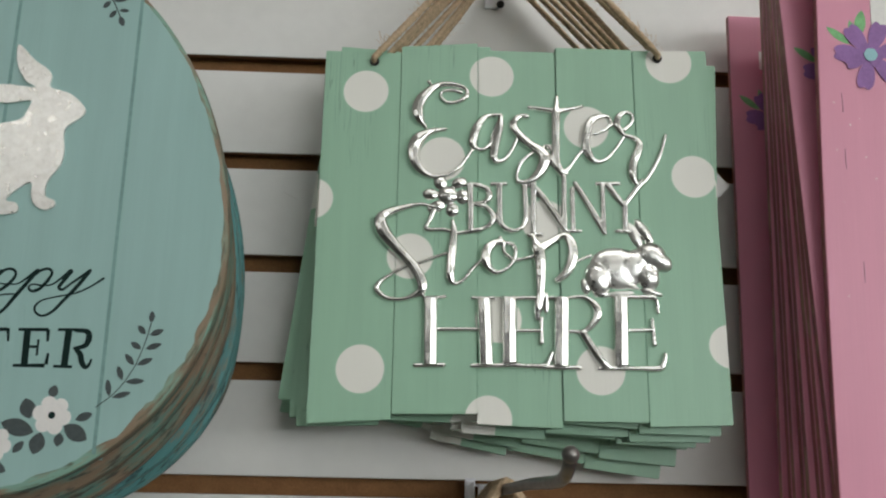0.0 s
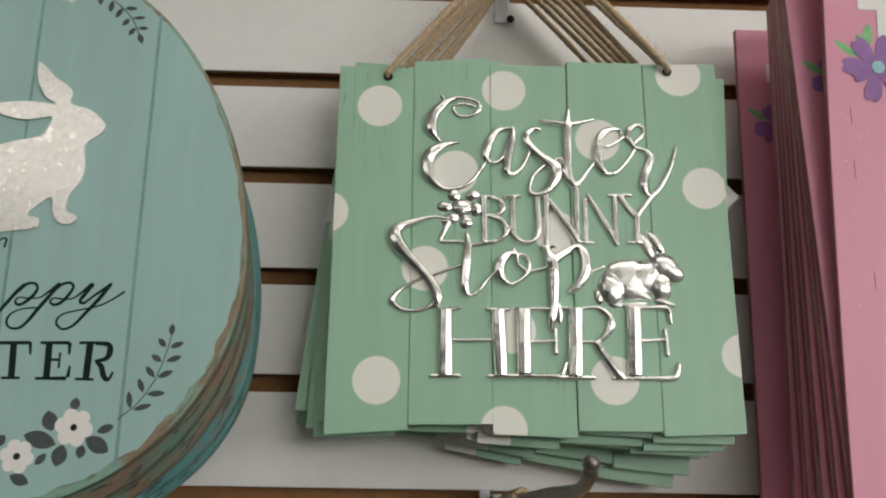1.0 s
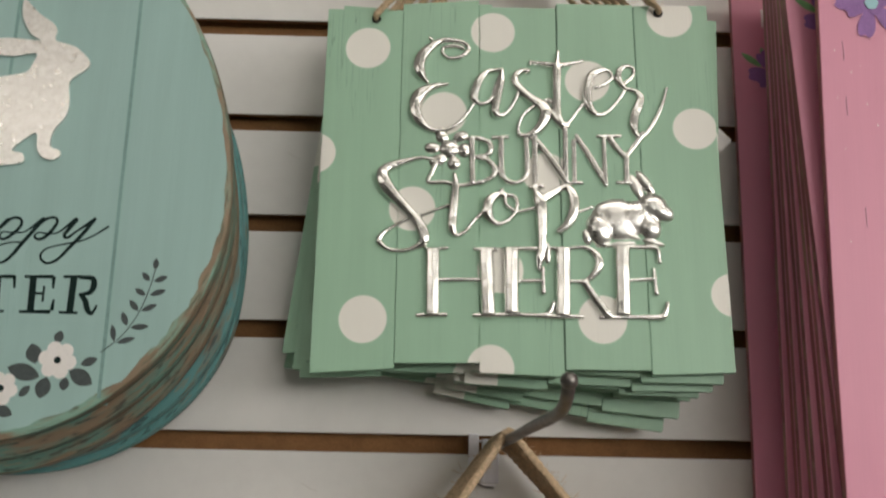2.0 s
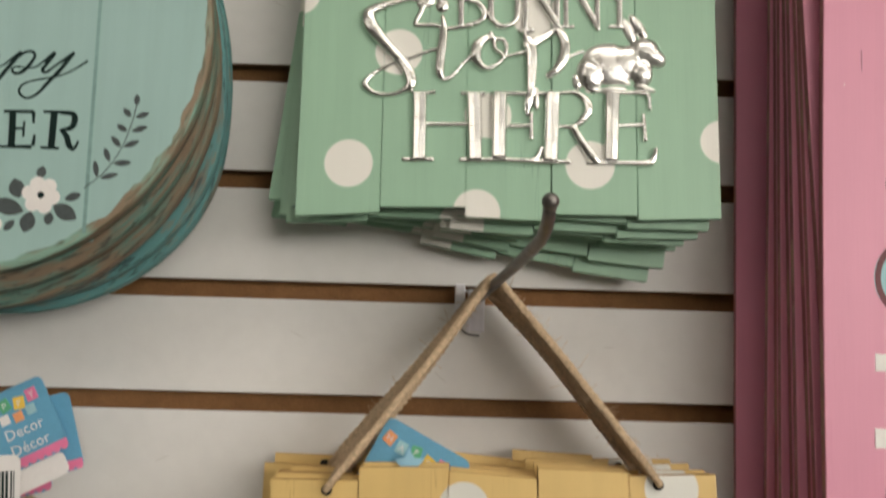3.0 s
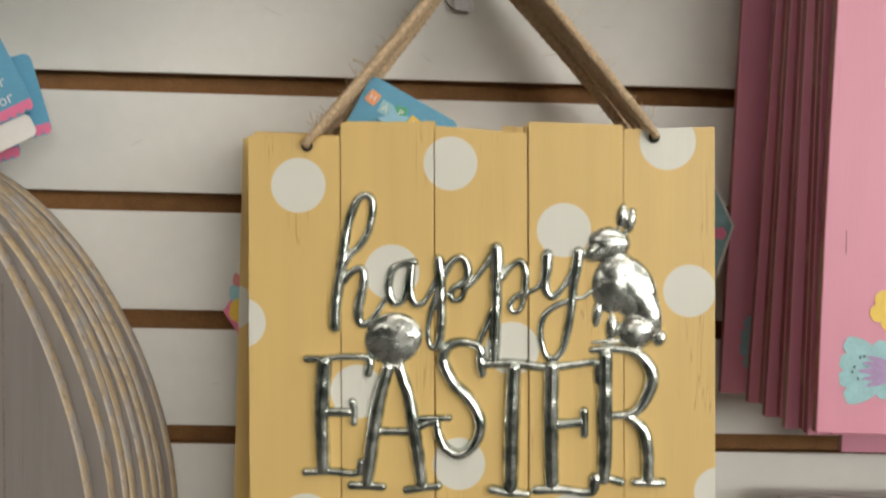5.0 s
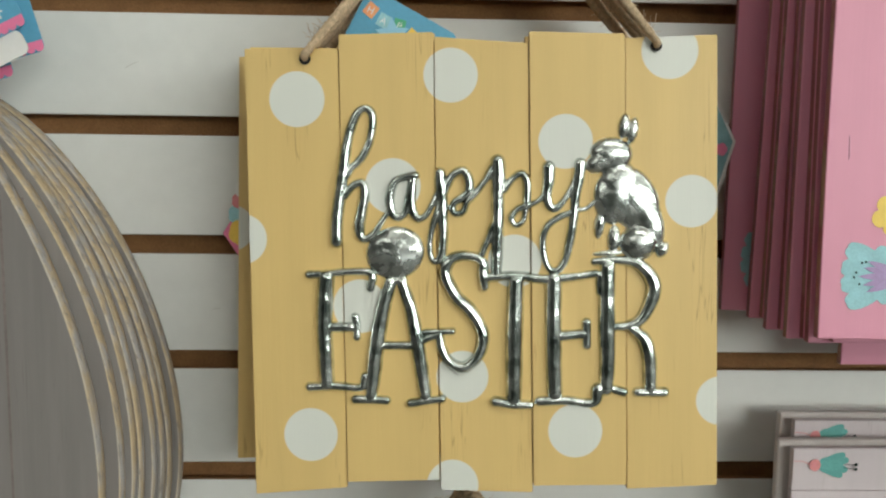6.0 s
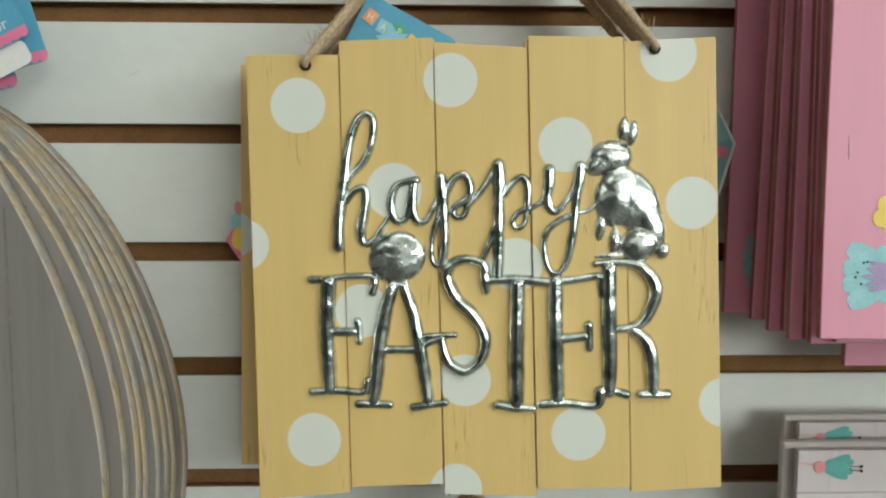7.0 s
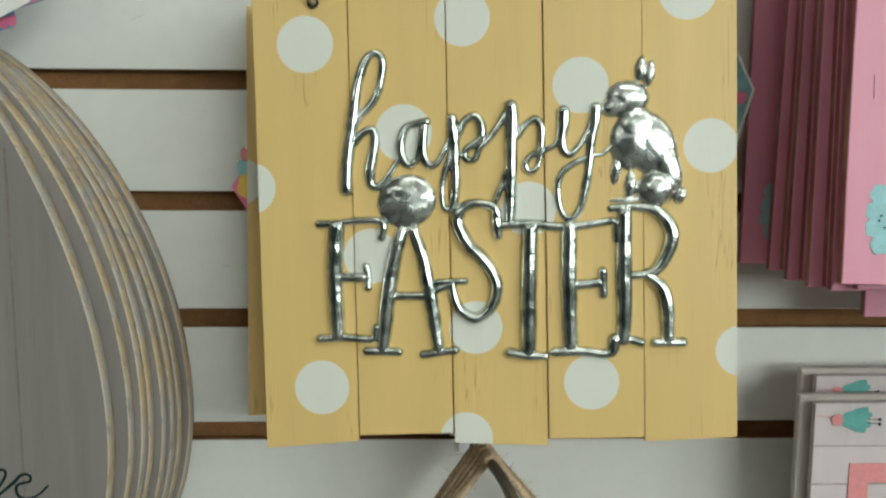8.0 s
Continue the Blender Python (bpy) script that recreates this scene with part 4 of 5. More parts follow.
relief("easter_lettering", [EASTER_E, EASTER_A, EASTER_S, EASTER_T, EASTER_EE, EASTER_R], [], chrome, green, "shiny silver word Easter in script", crease=0.00016, grow=0.0004, least=0.0013, slope=0.42, crown=0.3)
relief("bunny_lettering", [BUNNY_B, BUNNY_U, BUNNY_N, BUNNY_N2, BUNNY_Y], [], chrome, green, "shiny silver word BUNNY in thin capitals", crease=0.00016, grow=0.0004, least=0.0013)
relief("stop_lettering", [STOP_S, STOP_T, STOP_O, STOP_P], [], chrome, green, "shiny silver word Stop in script", crease=0.00016, grow=0.0004, least=0.0013, slope=0.42, crown=0.3)
relief("here_lettering", [HERE_H, HERE_E, HERE_R, HERE_E2], [], chrome, green, "shiny silver word HERE in tall capitals", crease=0.00014, grow=0.0004, least=0.0013, slope=0.38, crown=0.3, ripple=90.0, butt=0.0065)
relief("metal_rabbit", [], [(73.8, -5.8, 3.3, 9.2, 24, 2.4), (79.8, -3.0, 3.3, 9.4, 32, 2.8, 0.4), (62.0, -27.0, 16.6, 12.8, -6, 3.6), (75.0, -24.0, 8.6, 9.4, 10, 3.6, 3.0), (81.0, -32.0, 6.8, 8.4, 8, 4.2, 1.2),
                            (83.6, -18.4, 8.8, 8.2, -10, 4.6, 1.2), (89.6, -22.6, 7.0, 5.4, -36, 4.2, 2.5), (82.6, -42.0, 6.8, 2.0, -15, 2.6, 0.5),
                            (71.0, -38.8, 4.4, 1.6, -12, 2.4, 0.4), (63.0, -43.2, 8.8, 1.9, 5, 2.6, 0.4), (41.8, -38.8, 2.8, 5.2, 12, 2.4, 0.5), (52.0, -44.0, 5.0, 2.0, 0, 2.6, 0.5),
                            (49.8, -33.6, 7.8, 10.6, 12, 5.0, 0.5)],
       soft_foil, green, "raised silver crouching rabbit", crease=0.00018, ripple=150.0)
relief("metal_flower", [], [(-55.4, 21.0, 5.0, 3.8, 0, 2.0), (-49.2, 29.0, 4.2, 4.8, 10, 2.0), (-37.0, 28.8, 5.0, 3.6, 24, 2.0), (-34.8, 19.4, 4.2, 5.0, 0, 2.0),
                            (-41.3, 10.4, 4.2, 4.6, 0, 2.0), (-51.6, 12.4, 5.8, 3.8, 22, 2.0), (-44.4, 20.4, 6.2, 6.0, 0, 2.6, 0.3)],
       chrome, green, "raised silver six-petalled flower", soft=0.0005, crease=0.00026, ripple=190.0)
stack(green, [(9, 2.0, 1.1, -3.2), (18, -5.0, -5.0, -2.0), (26, -7.2, -3.7, -4.0), (34, -11.9, 2.6, -6.3), (43, -6.9, -3.1, -4.5), (51, -6.0, -7.9, -7.5), (60, -9.7, -11.9, -9.6)], 1.8762)

YELLOW_AT = hung(0.0410, -0.0935, 1.2595, 3.0, -3.5, 1.7)
yellow = slatted_sign("yellow_sign", YELLOW_AT, yellow_paint, yellow_side_shade, "honey yellow wooden slat sign with white dots and silver lettering", YELLOW_TOPS)
relief("happy_lettering", [HAPPY_H, HAPPY_A, HAPPY_P, HAPPY_P2, HAPPY_Y], [], pewter, yellow, "shiny silver word happy in script", crease=0.00022, grow=0.0004, least=0.0014, slope=0.7, crown=0.2, ripple=100.0)
relief("easter_lettering", [EAS_E, EAS_A, EAS_S, EAS_T, EAS_E2, EAS_R], [], pewter, yellow, "shiny silver word EASTER in tall capitals", crease=0.00026, grow=0.0006, least=0.0016, slope=0.6, crown=0.3, ripple=100.0)
relief("metal_egg", [], [(-47.6, 8.8, 15.2, 13.6, 15, 5.2)], brushed, yellow, "raised silver egg", crease=0.00040, ripple=130.0)
relief("metal_rabbit", [], [(77.0, 75.4, 3.1, 6.6, -10, 3.2), (81.8, 73.0, 2.8, 6.6, -12, 2.8, 0.3), (81.0, 36.5, 13.0, 18.0, 30, 5.0), (70.0, 37.0, 9.4, 14.0, 0, 4.6, 3.0), (74.0, 48.0, 8.6, 8.0, 0, 4.6, 3.0), (91.5, 21.5, 6.8, 13.0, 10, 4.6, 3.0),
                            (70.0, 60.6, 11.0, 8.6, -4, 5.0, 1.0), (62.6, 55.6, 6.4, 5.0, 20, 4.4, 2.0),
                            (63.6, 23.0, 2.9, 8.0, -8, 3.2, 0.8), (71.2, 14.6, 3.4, 7.4, -4, 3.4, 0.8), (97.6, 8.6, 3.0, 4.4, -30, 3.2, 0.5), (68.6, 7.0, 8.6, 1.7, 3, 2.6, 0.3), (72.0, 2.8, 11.6, 1.7, 0, 2.6, 0.3),
                            (84.6, 12.6, 10.0, 9.2, 8, 7.0, 0.5)],
       brushed, yellow, "raised silver sitting rabbit", soft=0.0020, crease=0.00016, ripple=130.0)
stack(yellow, [(10, -1.0, 1.0, -0.8), (20, -1.5, 1.5, -0.4), (30, 2.0, 1.5, -1.6), (40, -4.0, 2.0, 0.3), (50, -19.5, 1.0, -1.8), (60, -14.5, 7.0, -1.5)], 1.4952, 0.0027, 0.6, 1.2)

lower = slatted_sign("plain_sign", hung(0.041, -0.0800, 0.8790, 3.0, -3.0, 0.0), whitewash, frame_wash, "whitewashed wooden slat sign on a jute cord")
stack(lower, [(10, -2.0, -2.5, -0.2), (20, 1.6, -1.8, 0.6), (30, -1.2, 1.4, -0.3), (40, 2.0, -2.0, 0.3)], 1.1142)


# ---- pegs in the grooves ----
def display_peg(x, groove_z, rivet=False, wire=False, plate=True):
    """A steel display peg: plate in the groove, sloping rod, turned-up rounded tip."""
    t = thing("display_peg", Matrix.Translation((x, 0, groove_z)), "grey steel display peg hooked into a wall groove", "display peg", "display pegs")
    bm = bmesh.new()
    pts = [(0.0035, 0.004, -0.0085), (0.0083, -0.045, -0.003), (0.0158, -0.116, 0.005), (0.0190, -0.180, 0.0098), (0.0196, -0.200, 0.0125), (0.0194, -0.2135, 0.0165), (0.0190, -0.2225, 0.0230)]
    tube(bm, spline(pts, 0.004), 0.0031, 14)
    bmesh.ops.create_uvsphere(bm, u_segments=14, v_segments=8, radius=0.0039, matrix=Matrix.Translation((0.0190, -0.2230, 0.0236)))
    for f in bm.faces:
        f.smooth = True
    part("rod", bm, peg_metal, t)
    bm = bmesh.new()
    box(bm, -0.0040, 0.0075, -0.0026, -0.0006, -0.031 if plate else -0.020, -0.0020, 0.0006)
    if plate:
        box(bm, -0.0130, -0.0059, -0.0020, -0.0006, -0.022, 0.0015, 0.0005)
    box(bm, -0.0130 if plate else -0.0055, 0.0105, -0.0006, 0.006, -0.004, -0.0024, 0.0004)
    part("hook_plate", bm, hook_plate, t, "pale plate hooked into the groove")
    if wire:
        bm = bmesh.new()
        tube(bm, spline([(-0.0125, -0.003, -0.021), (-0.0095, -0.0042, -0.028), (-0.0040, -0.0048, -0.0325), (0.0040, -0.0048, -0.0335)], 0.0012), 0.0007, 6)
        part("spring_wire", bm, peg_metal, t, "thin grey wire")
        bm = bmesh.new()
        box(bm, -0.0048, -0.0022, -0.0052, -0.0028, -0.0315, -0.0170, 0.0004)
        box(bm, -0.0048, 0.0055, -0.0052, -0.0028, -0.0330, -0.0317, 0.0004)
        part("hook_tongue", bm, hook_plate, t, "pale bent tongue")
    if not rivet:
        return t
    bm = bmesh.new()
    bmesh.ops.create_uvsphere(bm, u_segments=12, v_segments=8, radius=0.003, matrix=Matrix.Translation((0.008, -0.007, -0.030)))
    part("rivet", bm, dark_hole, t, "dark rivet")
    return t


for gz in (1.8762, 1.4952, 1.1142):
    display_peg(0.030, gz, gz > 1.8, 1.3 < gz < 1.6, gz > 1.2)
display_peg(-0.275, 1.8762)
display_peg(-0.305, 1.4190)


# ---- egg-shaped door signs ----
def egg_ring(a, top, low, taper, power=1, n=224):
    """An egg outline, fuller below and narrowing upwards."""
    out = []
    for k in range(n):
        f = 2 * math.pi * k / n
        c, s = math.cos(f), math.sin(f)
        out.append((a * c * (1 - taper * max(0, s) ** power), (top if s > 0 else low) * s))
    return out


def egg_board(a, top, low, face, rim, side, parent, name="board", thick=0.006, seed=1, taper=0.04, rim_width=0.0032, power=1, thin_rim=False):
    """A thick egg-shaped board with a worn, uneven rounded rim."""
    ring = egg_ring(a, top, low, taper, power)
    bm = bmesh.new()
    loops = []
    for inset, y in ((0.010, 0.0), (rim_width, 0.0), (0.0007, 0.0008), (0.0, 0.0022), (0.0, thick - 0.001), (0.001, thick)):
        row = []
        for k, (x, z) in enumerate(ring):
            r = math.hypot(x / a, z / (top if z > 0 else low))
            wear = 1.0 if rim_width < 0.004 or inset > 0.009 else 0.45 + 0.55 * min(1.0, max(0.0, 0.4 - 2 * z / low))
            e = inset * wear * (1 + (0.40 * noise.noise(Vector((x * 60, seed, z * 60))) + 0.4 * noise.noise(Vector((x * 240, seed + 5, z * 240))) if 0.0015 < inset < 0.009 else 0))
            q = 1 - e / a
            row.append(bm.verts.new((x * q, y, z * q)))
        loops.append(row)
    n = len(ring)
    bm.faces.new(loops[0]).material_index = 0
    for i, (p, q) in enumerate(zip(loops[:-1], loops[1:])):
        for k in range(n):
            f = bm.faces.new((p[k], p[(k + 1) % n], q[(k + 1) % n], q[k]))
            f.material_index = (0, 1, 2 if thin_rim else 1, 2, 2)[i]
            f.smooth = i > 1
    bm.faces.new(loops[-1][::-1]).material_index = 2
    bmesh.ops.recalc_face_normals(bm, faces=bm.faces)
    return part(name, bm, [face, rim, side], parent)


def stroke_part(name, strokes, material, parent, y=-0.00025, label="", leaves=False, round_ends=True):
    bm = bmesh.new()
    for k, s in enumerate(strokes):
        if leaves and (k > 0 or leaves == "all"):
            leaf(bm, s, y - 0.00001 * k)
        else:
            ribbon(bm, s, y - 0.00001 * k, round_ends)
    bmesh.ops.recalc_face_normals(bm, faces=bm.faces)
    return part(name, bm, material, parent, label)


# painted lettering and ornaments of the teal egg, (across, up, width) in millimetres from its middle
SCRIPT_P = (
    ((15.6, -15.1, 2.2), (10.9, -20.8, 2.2), (4.2, -30, 1.9), (0.5, -35.2, 1.6),),
    ((13.8, -18.4, 1.3), (17.4, -14.4, 1.6), (21.8, -14, 1.6), (23.7, -16.6, 1.6), (22, -20.5, 1.9), (17.8, -24.8, 1.9), (14.2, -26.5, 1.6), (12.1, -25, 1.3), (13.7, -22.3, 0.9), (19.1, -22.5, 0.9), (25.4, -22.1, 0.9), (29.7, -19, 1.3), (35.5, -14, 1.9),),
    ((1.8, 7.1, 1.3), (2.5, 11.4, 1.3), (0.5, 12.1, 1), (-3, 9.3, 1.3),),
)

SCRIPT_P2 = (
    ((35.3, -14.7, 2.2), (30.1, -22, 2.2), (24.7, -29.5, 2.2), (20.7, -35.4, 1.9), (16.5, -39.4, 1.6), (11.8, -39.8, 1.3), (9, -37.3, 1.3), (9.2, -33.7, 1.3), (12.2, -30.5, 0.9), (18.2, -28.4, 0.9), (26.1, -27.9, 0.9),),
    ((34.3, -17, 1.3), (37.7, -14, 1.6), (41.8, -13.2, 1.6), (43.7, -15.5, 1.6), (41.6, -20.1, 1.9), (37.7, -24.7, 1.9), (33.8, -26.1, 1.6), (31.7, -24.2, 1.3), (33.6, -22.2, 1), (39.7, -22.7, 1), (44.4, -22, 1), (48.8, -18.6, 1.3), (53.7, -13.9, 1.9),),
)

SCRIPT_Y = (
    ((54.1, -14.2, 2.6), (50.5, -19.9, 2.2), (48.4, -23.5, 1.9), (50.5, -24.8, 1.6), (55.4, -20.8, 1.3), (64.6, -13.7, 1.9),),
    ((64.6, -13.7, 2.2), (58.8, -22.3, 2.2), (51.8, -30.9, 1.9), (46.2, -37.5, 1.6), (40.8, -39.8, 1.3), (37.1, -37.6, 1.3), (36.7, -34.4, 1.3), (39.8, -31.2, 0.9), (46.8, -29.1, 0.9), (57.7, -26.6, 1), (65.2, -23.1, 1), (72.7, -17.8, 1.3),),
)

CAP_T = (
    ((2, -48.3, 2), (23.3, -47.8, 2),),
    ((23.5, -47.2, 2), (24.4, -54.4, 1.2),),
    ((14.5, -48, 3.8), (15.5, -67.2, 3.8),),
    ((10, -67.6, 1.5), (20.2, -67.4, 1.5),),
)

CAP_E = (
    ((34.2, -47.6, 3.8), (34.8, -67.4, 3.8),),
    ((29.2, -47.7, 1.6), (45.5, -47.4, 2),),
    ((45.5, -47.4, 2.2), (45.9, -54, 1.2),),
    ((35.4, -57.1, 1.5), (40.3, -57, 1.5),),
    ((40.8, -52.9, 1.2), (40.9, -61.7, 1.2),),
    ((28.6, -67.5, 1.5), (45.9, -67.2, 2.2),),
    ((46.5, -66.6, 2.2), (47, -60.3, 1.2),),
)

CAP_R = (
    ((56.8, -47.5, 3.9), (56.5, -67.3, 3.8),),
    ((50.8, -47.3, 1.6), (61.5, -47, 1.6),),
    ((59.9, -47.4, 2), (66.9, -47.9, 2.8), (68.3, -51.7, 3.5), (66.5, -55.8, 2.8), (60.4, -57.5, 1.6),),
    ((61.7, -57.8, 2), (64.5, -60.6, 3.1), (66, -65.2, 3.1), (68.4, -67.7, 2.2), (70.3, -65.2, 1.5), (71, -63, 1.2),),
    ((50.6, -67.4, 1.5), (60.9, -67.5, 1.5),),
)

SPRIG_LOW = (
    ((76.2, -89, 0.6), (86.3, -80.1, 0.6), (94.5, -67.3, 0.6), (99.5, -52.7, 0.6), (101.7, -42.1, 0.6),),
    ((101.7, -42.1, 2.8), (101.7, -35.5, 0.3),),
    ((99.1, -48.6, 2.8), (94.6, -43.9, 0.3),),
    ((101.5, -48.9, 2.8), (109, -45.9, 0.3),),
    ((97.5, -56.8, 2.8), (91.5, -53.2, 0.3),),
    ((99.9, -56.7, 2.8), (108.6, -53.7, 0.3),),
    ((94.4, -65.7, 2.8), (89, -59.7, 0.3),),
    ((96, -65.6, 2.8), (104.5, -61.9, 0.3),),
    ((88.9, -74.1, 2.8), (85.7, -66.4, 0.3),),
    ((90.9, -75, 2.8), (101.1, -74.2, 0.3),),
    ((82.7, -83, 2.7), (80.9, -73.6, 0.3),),
    ((84.3, -83.6, 2.7), (94.3, -80.7, 0.3),),
)

SPRIG_TOP = (
    ((46.9, 165.5, 0.7), (53.7, 159.9, 0.7), (60.4, 152.4, 0.7), (65.1, 143.1, 0.7),),
    ((65.1, 143.1, 3.1), (67.8, 136.4, 0.3),),
    ((64.4, 146.9, 2.1), (70.6, 146.7, 0.3),),
    ((62.6, 146.8, 2.7), (59, 141.7, 0.3),),
    ((60.3, 153.2, 2.1), (68.5, 153.9, 0.3),),
    ((58.6, 152.8, 2.8), (54.6, 148.1, 0.3),),
    ((55.1, 159.9, 2.4), (62.7, 159.8, 0.3),),
    ((53.7, 159.9, 2.8), (49.9, 153.2, 0.3),),
    ((47, 164.7, 2.8), (46.4, 157, 0.3),),
    ((39.6, 169.1, 2.8), (39.7, 161.4, 0.3),),
)

BIG_LEAVES = (
    ((37.9, -85, 7.4), (41.3, -95.9, 0.3),),
    ((51.7, -84.7, 4.6), (53, -77.6, 0.3),),
    ((26.3, -98.2, 7.9), (44.4, -103.1, 0.3),),
    ((48.3, -103, 7.3), (45.5, -114.7, 0.3),),
    ((58.7, -103.1, 4.6), (57.7, -110.3, 0.3),),
    ((60.1, -99.2, 7.4), (73.2, -106.5, 0.3),),
    ((65.9, -96, 4), (74.8, -92.5, 0.3),),
    ((39.8, -107.9, 3.7), (34.4, -114, 0.3),),
    ((21.6, -119.8, 5.4), (32.1, -123.8, 0.3),),
    ((11.3, -104.5, 4.9), (16.6, -98.7, 0.3),),
)

SCRIPT_E = (
    ((78.7, -27.8, 1.5), (83.4, -23.7, 1.8), (87.2, -20.5, 1.8), (89.8, -17.6, 1.8), (92.9, -16.4, 1.5), (95.5, -17.7, 1.5), (95.1, -20.5, 1.5), (91.1, -21.5, 1.5), (88, -23, 1.8), (87.8, -26.9, 1.8), (90, -29.8, 1.8), (93.6, -30.1, 1.2), (99.2, -28.2, 1.2), (104.6, -23.1, 1.2),),
    ((79.5, -14.1, 1.8), (81.9, -14.1, 1.5), (82.3, -17.3, 1.5), (79, -23, 1.5),),
)
RABBIT = ((-9.1, 68.4), (0.9, 71.4), (14.5, 74.6), (18.1, 80.4), (19.1, 87.0), (4.4, 84.7), (-11.8, 88.0), (-19.3, 91.6), (-12.7, 94.6), (2.9, 96.4), (20.7, 95.2), (14.9, 99.3), (9.3, 108.7), (7.7, 117.4), (9.0, 121.7), (18.6, 112.5), (27.4, 106.4), (30.0, 101.6), (30.0, 95.5), (42.3, 91.5), (51.2, 83.2), (50.0, 77.5), (41.3, 69.8), (42.4, 56.8), (41.2, 47.6), (35.3, 38.3), (34.7, 29.3), (40.1, 26.7), (40.5, 23.1), (35.7, 20.9), (30.3, 22.9), (27.1, 28.2), (25.2, 37.1), (12.8, 26.6), (19.0, 24.4), (19.7, 19.1), (8.0, 17.0), (-22.3, 15.4), (-39.0, 36.4), (-36.6, 54.7), (-24.3, 65.1))

teal_egg = thing("egg_sign", Matrix.Translation((-0.268, -0.118, 1.625)), "teal egg-shaped wooden sign with a tin rabbit and black lettering", "wall sign", "teal egg signs")
egg_board(0.1405, 0.192, 0.140, teal_paint, teal_rim, teal_edge, teal_egg, thick=0.0115, rim_width=0.0048)


def plank_lines(t, lines, material, half=0.0010):
    for u, lo, hi in lines:
        bm = bmesh.new()
        box(bm, u / 1000 - half, u / 1000 + half, -0.00012, 0.0004, lo / 1000, hi / 1000)
        part("plank_line", bm, material, t, "dark groove between planks")


TEAL_LINES = ((77.6, -114, 156), (5.0, -136, 186), (-67, -120, 165))
GREY_LINES = ((88.0, -120, 158), (16.0, -158, 212))
plank_lines(teal_egg, TEAL_LINES, teal_line)
stroke_part("script_letter", SCRIPT_P[:2], black_print, teal_egg, label="black script letter p")
stroke_part("script_letter", SCRIPT_P[2:], black_print, teal_egg, label="tip of a black script letter")
stroke_part("script_letter", SCRIPT_P2, black_print, teal_egg, label="black script letter p")
stroke_part("script_letter", SCRIPT_Y, black_print, teal_egg, label="black script letter y")
stroke_part("capital_letter", CAP_T, black_print, teal_egg, label="black printed capital T", round_ends=False)
stroke_part("capital_letter", CAP_E, black_print, teal_egg, label="black printed capital E", round_ends=False)
stroke_part("capital_letter", CAP_R, black_print, teal_egg, label="black printed capital R", round_ends=False)
stroke_part("leaf_sprig", SPRIG_LOW, leaf_print, teal_egg, label="dark grey painted leaf sprig", leaves=True)
stroke_part("leaf_sprig", SPRIG_TOP, leaf_print, teal_egg, label="dark grey painted leaf sprig", leaves=True)
for row in BIG_LEAVES:
    stroke_part("painted_leaf", [row], leaf_print, teal_egg, leaves="all")
for u, v, r in ((53.1, -93.8, 10.6), (24.2, -109.7, 9.4), (20, 172, 9.5), (-10, 176, 9)):
    bm = bmesh.new()
    lobes(bm, u, v, r, 6, -0.0004, 0.24, 0.5)
    fl = part("painted_flower", bm, white_print, teal_egg, "white painted six-petalled flower")
    bm = bmesh.new()
    bmesh.ops.create_circle(bm, cap_ends=True, segments=16, radius=0.0019, matrix=Matrix.Translation((u / 1000, -0.0006, v / 1000)) @ pose(0, 0, 0, 90))
    part("flower_eye", bm, black_print, fl, "black dot")


def tin_plate(outline, y0, y1, parent):
    """A flat tin cut-out with a closed smooth outline."""
    p = np.array(outline) / 1000
    pts = []
    for k in range(len(p)):
        a, b, c, d = p[k - 1], p[k], p[(k + 1) % len(p)], p[(k + 2) % len(p)]
        for t in np.arange(4) / 4:
            pts.append(0.5 * (2 * b + (c - a) * t + (2 * a - 5 * b + 4 * c - d) * t * t + (3 * b - a - 3 * c + d) * t ** 3))
    bm = bmesh.new()
    back = [bm.verts.new((q[0], y0, q[1])) for q in pts]
    face = [bm.verts.new((q[0], y1, q[1])) for q in pts]
    bm.faces.new(face)
    bm.faces.new(back[::-1])
    for k in range(len(pts)):
        n = (k + 1) % len(pts)
        bm.faces.new((face[k], back[k], back[n], face[n]))
    bmesh.ops.recalc_face_normals(bm, faces=bm.faces)
    return part("tin_rabbit", bm, galvanised, parent, "mottled grey galvanised tin rabbit")


tin_plate(RABBIT, -0.0003, -0.0016, teal_egg)
BACK_TEAL = "teal egg-shaped wooden sign with worn brown edge"
back_egg = thing("egg_sign", hung(-0.2690, -0.1060, 1.6152, 0, 0, 0.3), BACK_TEAL, "wall sign", "teal egg signs")
egg_board(0.1405, 0.192, 0.140, teal_paint, teal_edge, teal_edge, back_egg, thick=0.0108, seed=4, rim_width=0.0096)
plank_lines(back_egg, ((77.6, -108, 156), (5.0, -130, 186)), teal_line)
copy_thing(back_egg, hung(-0.2690, -0.0945, 1.6075, 0, 0, 0.9))
last_egg = thing("egg_sign", hung(-0.2695, -0.0745, 1.5930, 0, 0, -6), "teal egg-shaped wooden sign with a blue-green edge", "wall sign", "teal egg signs")
egg_board(0.1405, 0.192, 0.1216, teal_paint, blue_edge, blue_edge, last_egg, thick=0.0110, seed=9, rim_width=0.0096)
plank_lines(last_egg, ((77.6, -96, 156), (5.0, -119, 186)), teal_line)
copy_thing(last_egg, hung(-0.2708, -0.0625, 1.5888, 0, 0, -10))

grey_egg = thing("egg_sign", Matrix.Translation((-0.301, -0.100, 1.136)), "grey egg-shaped wooden sign with raw brown edge and black script", "wall sign", "grey egg signs")
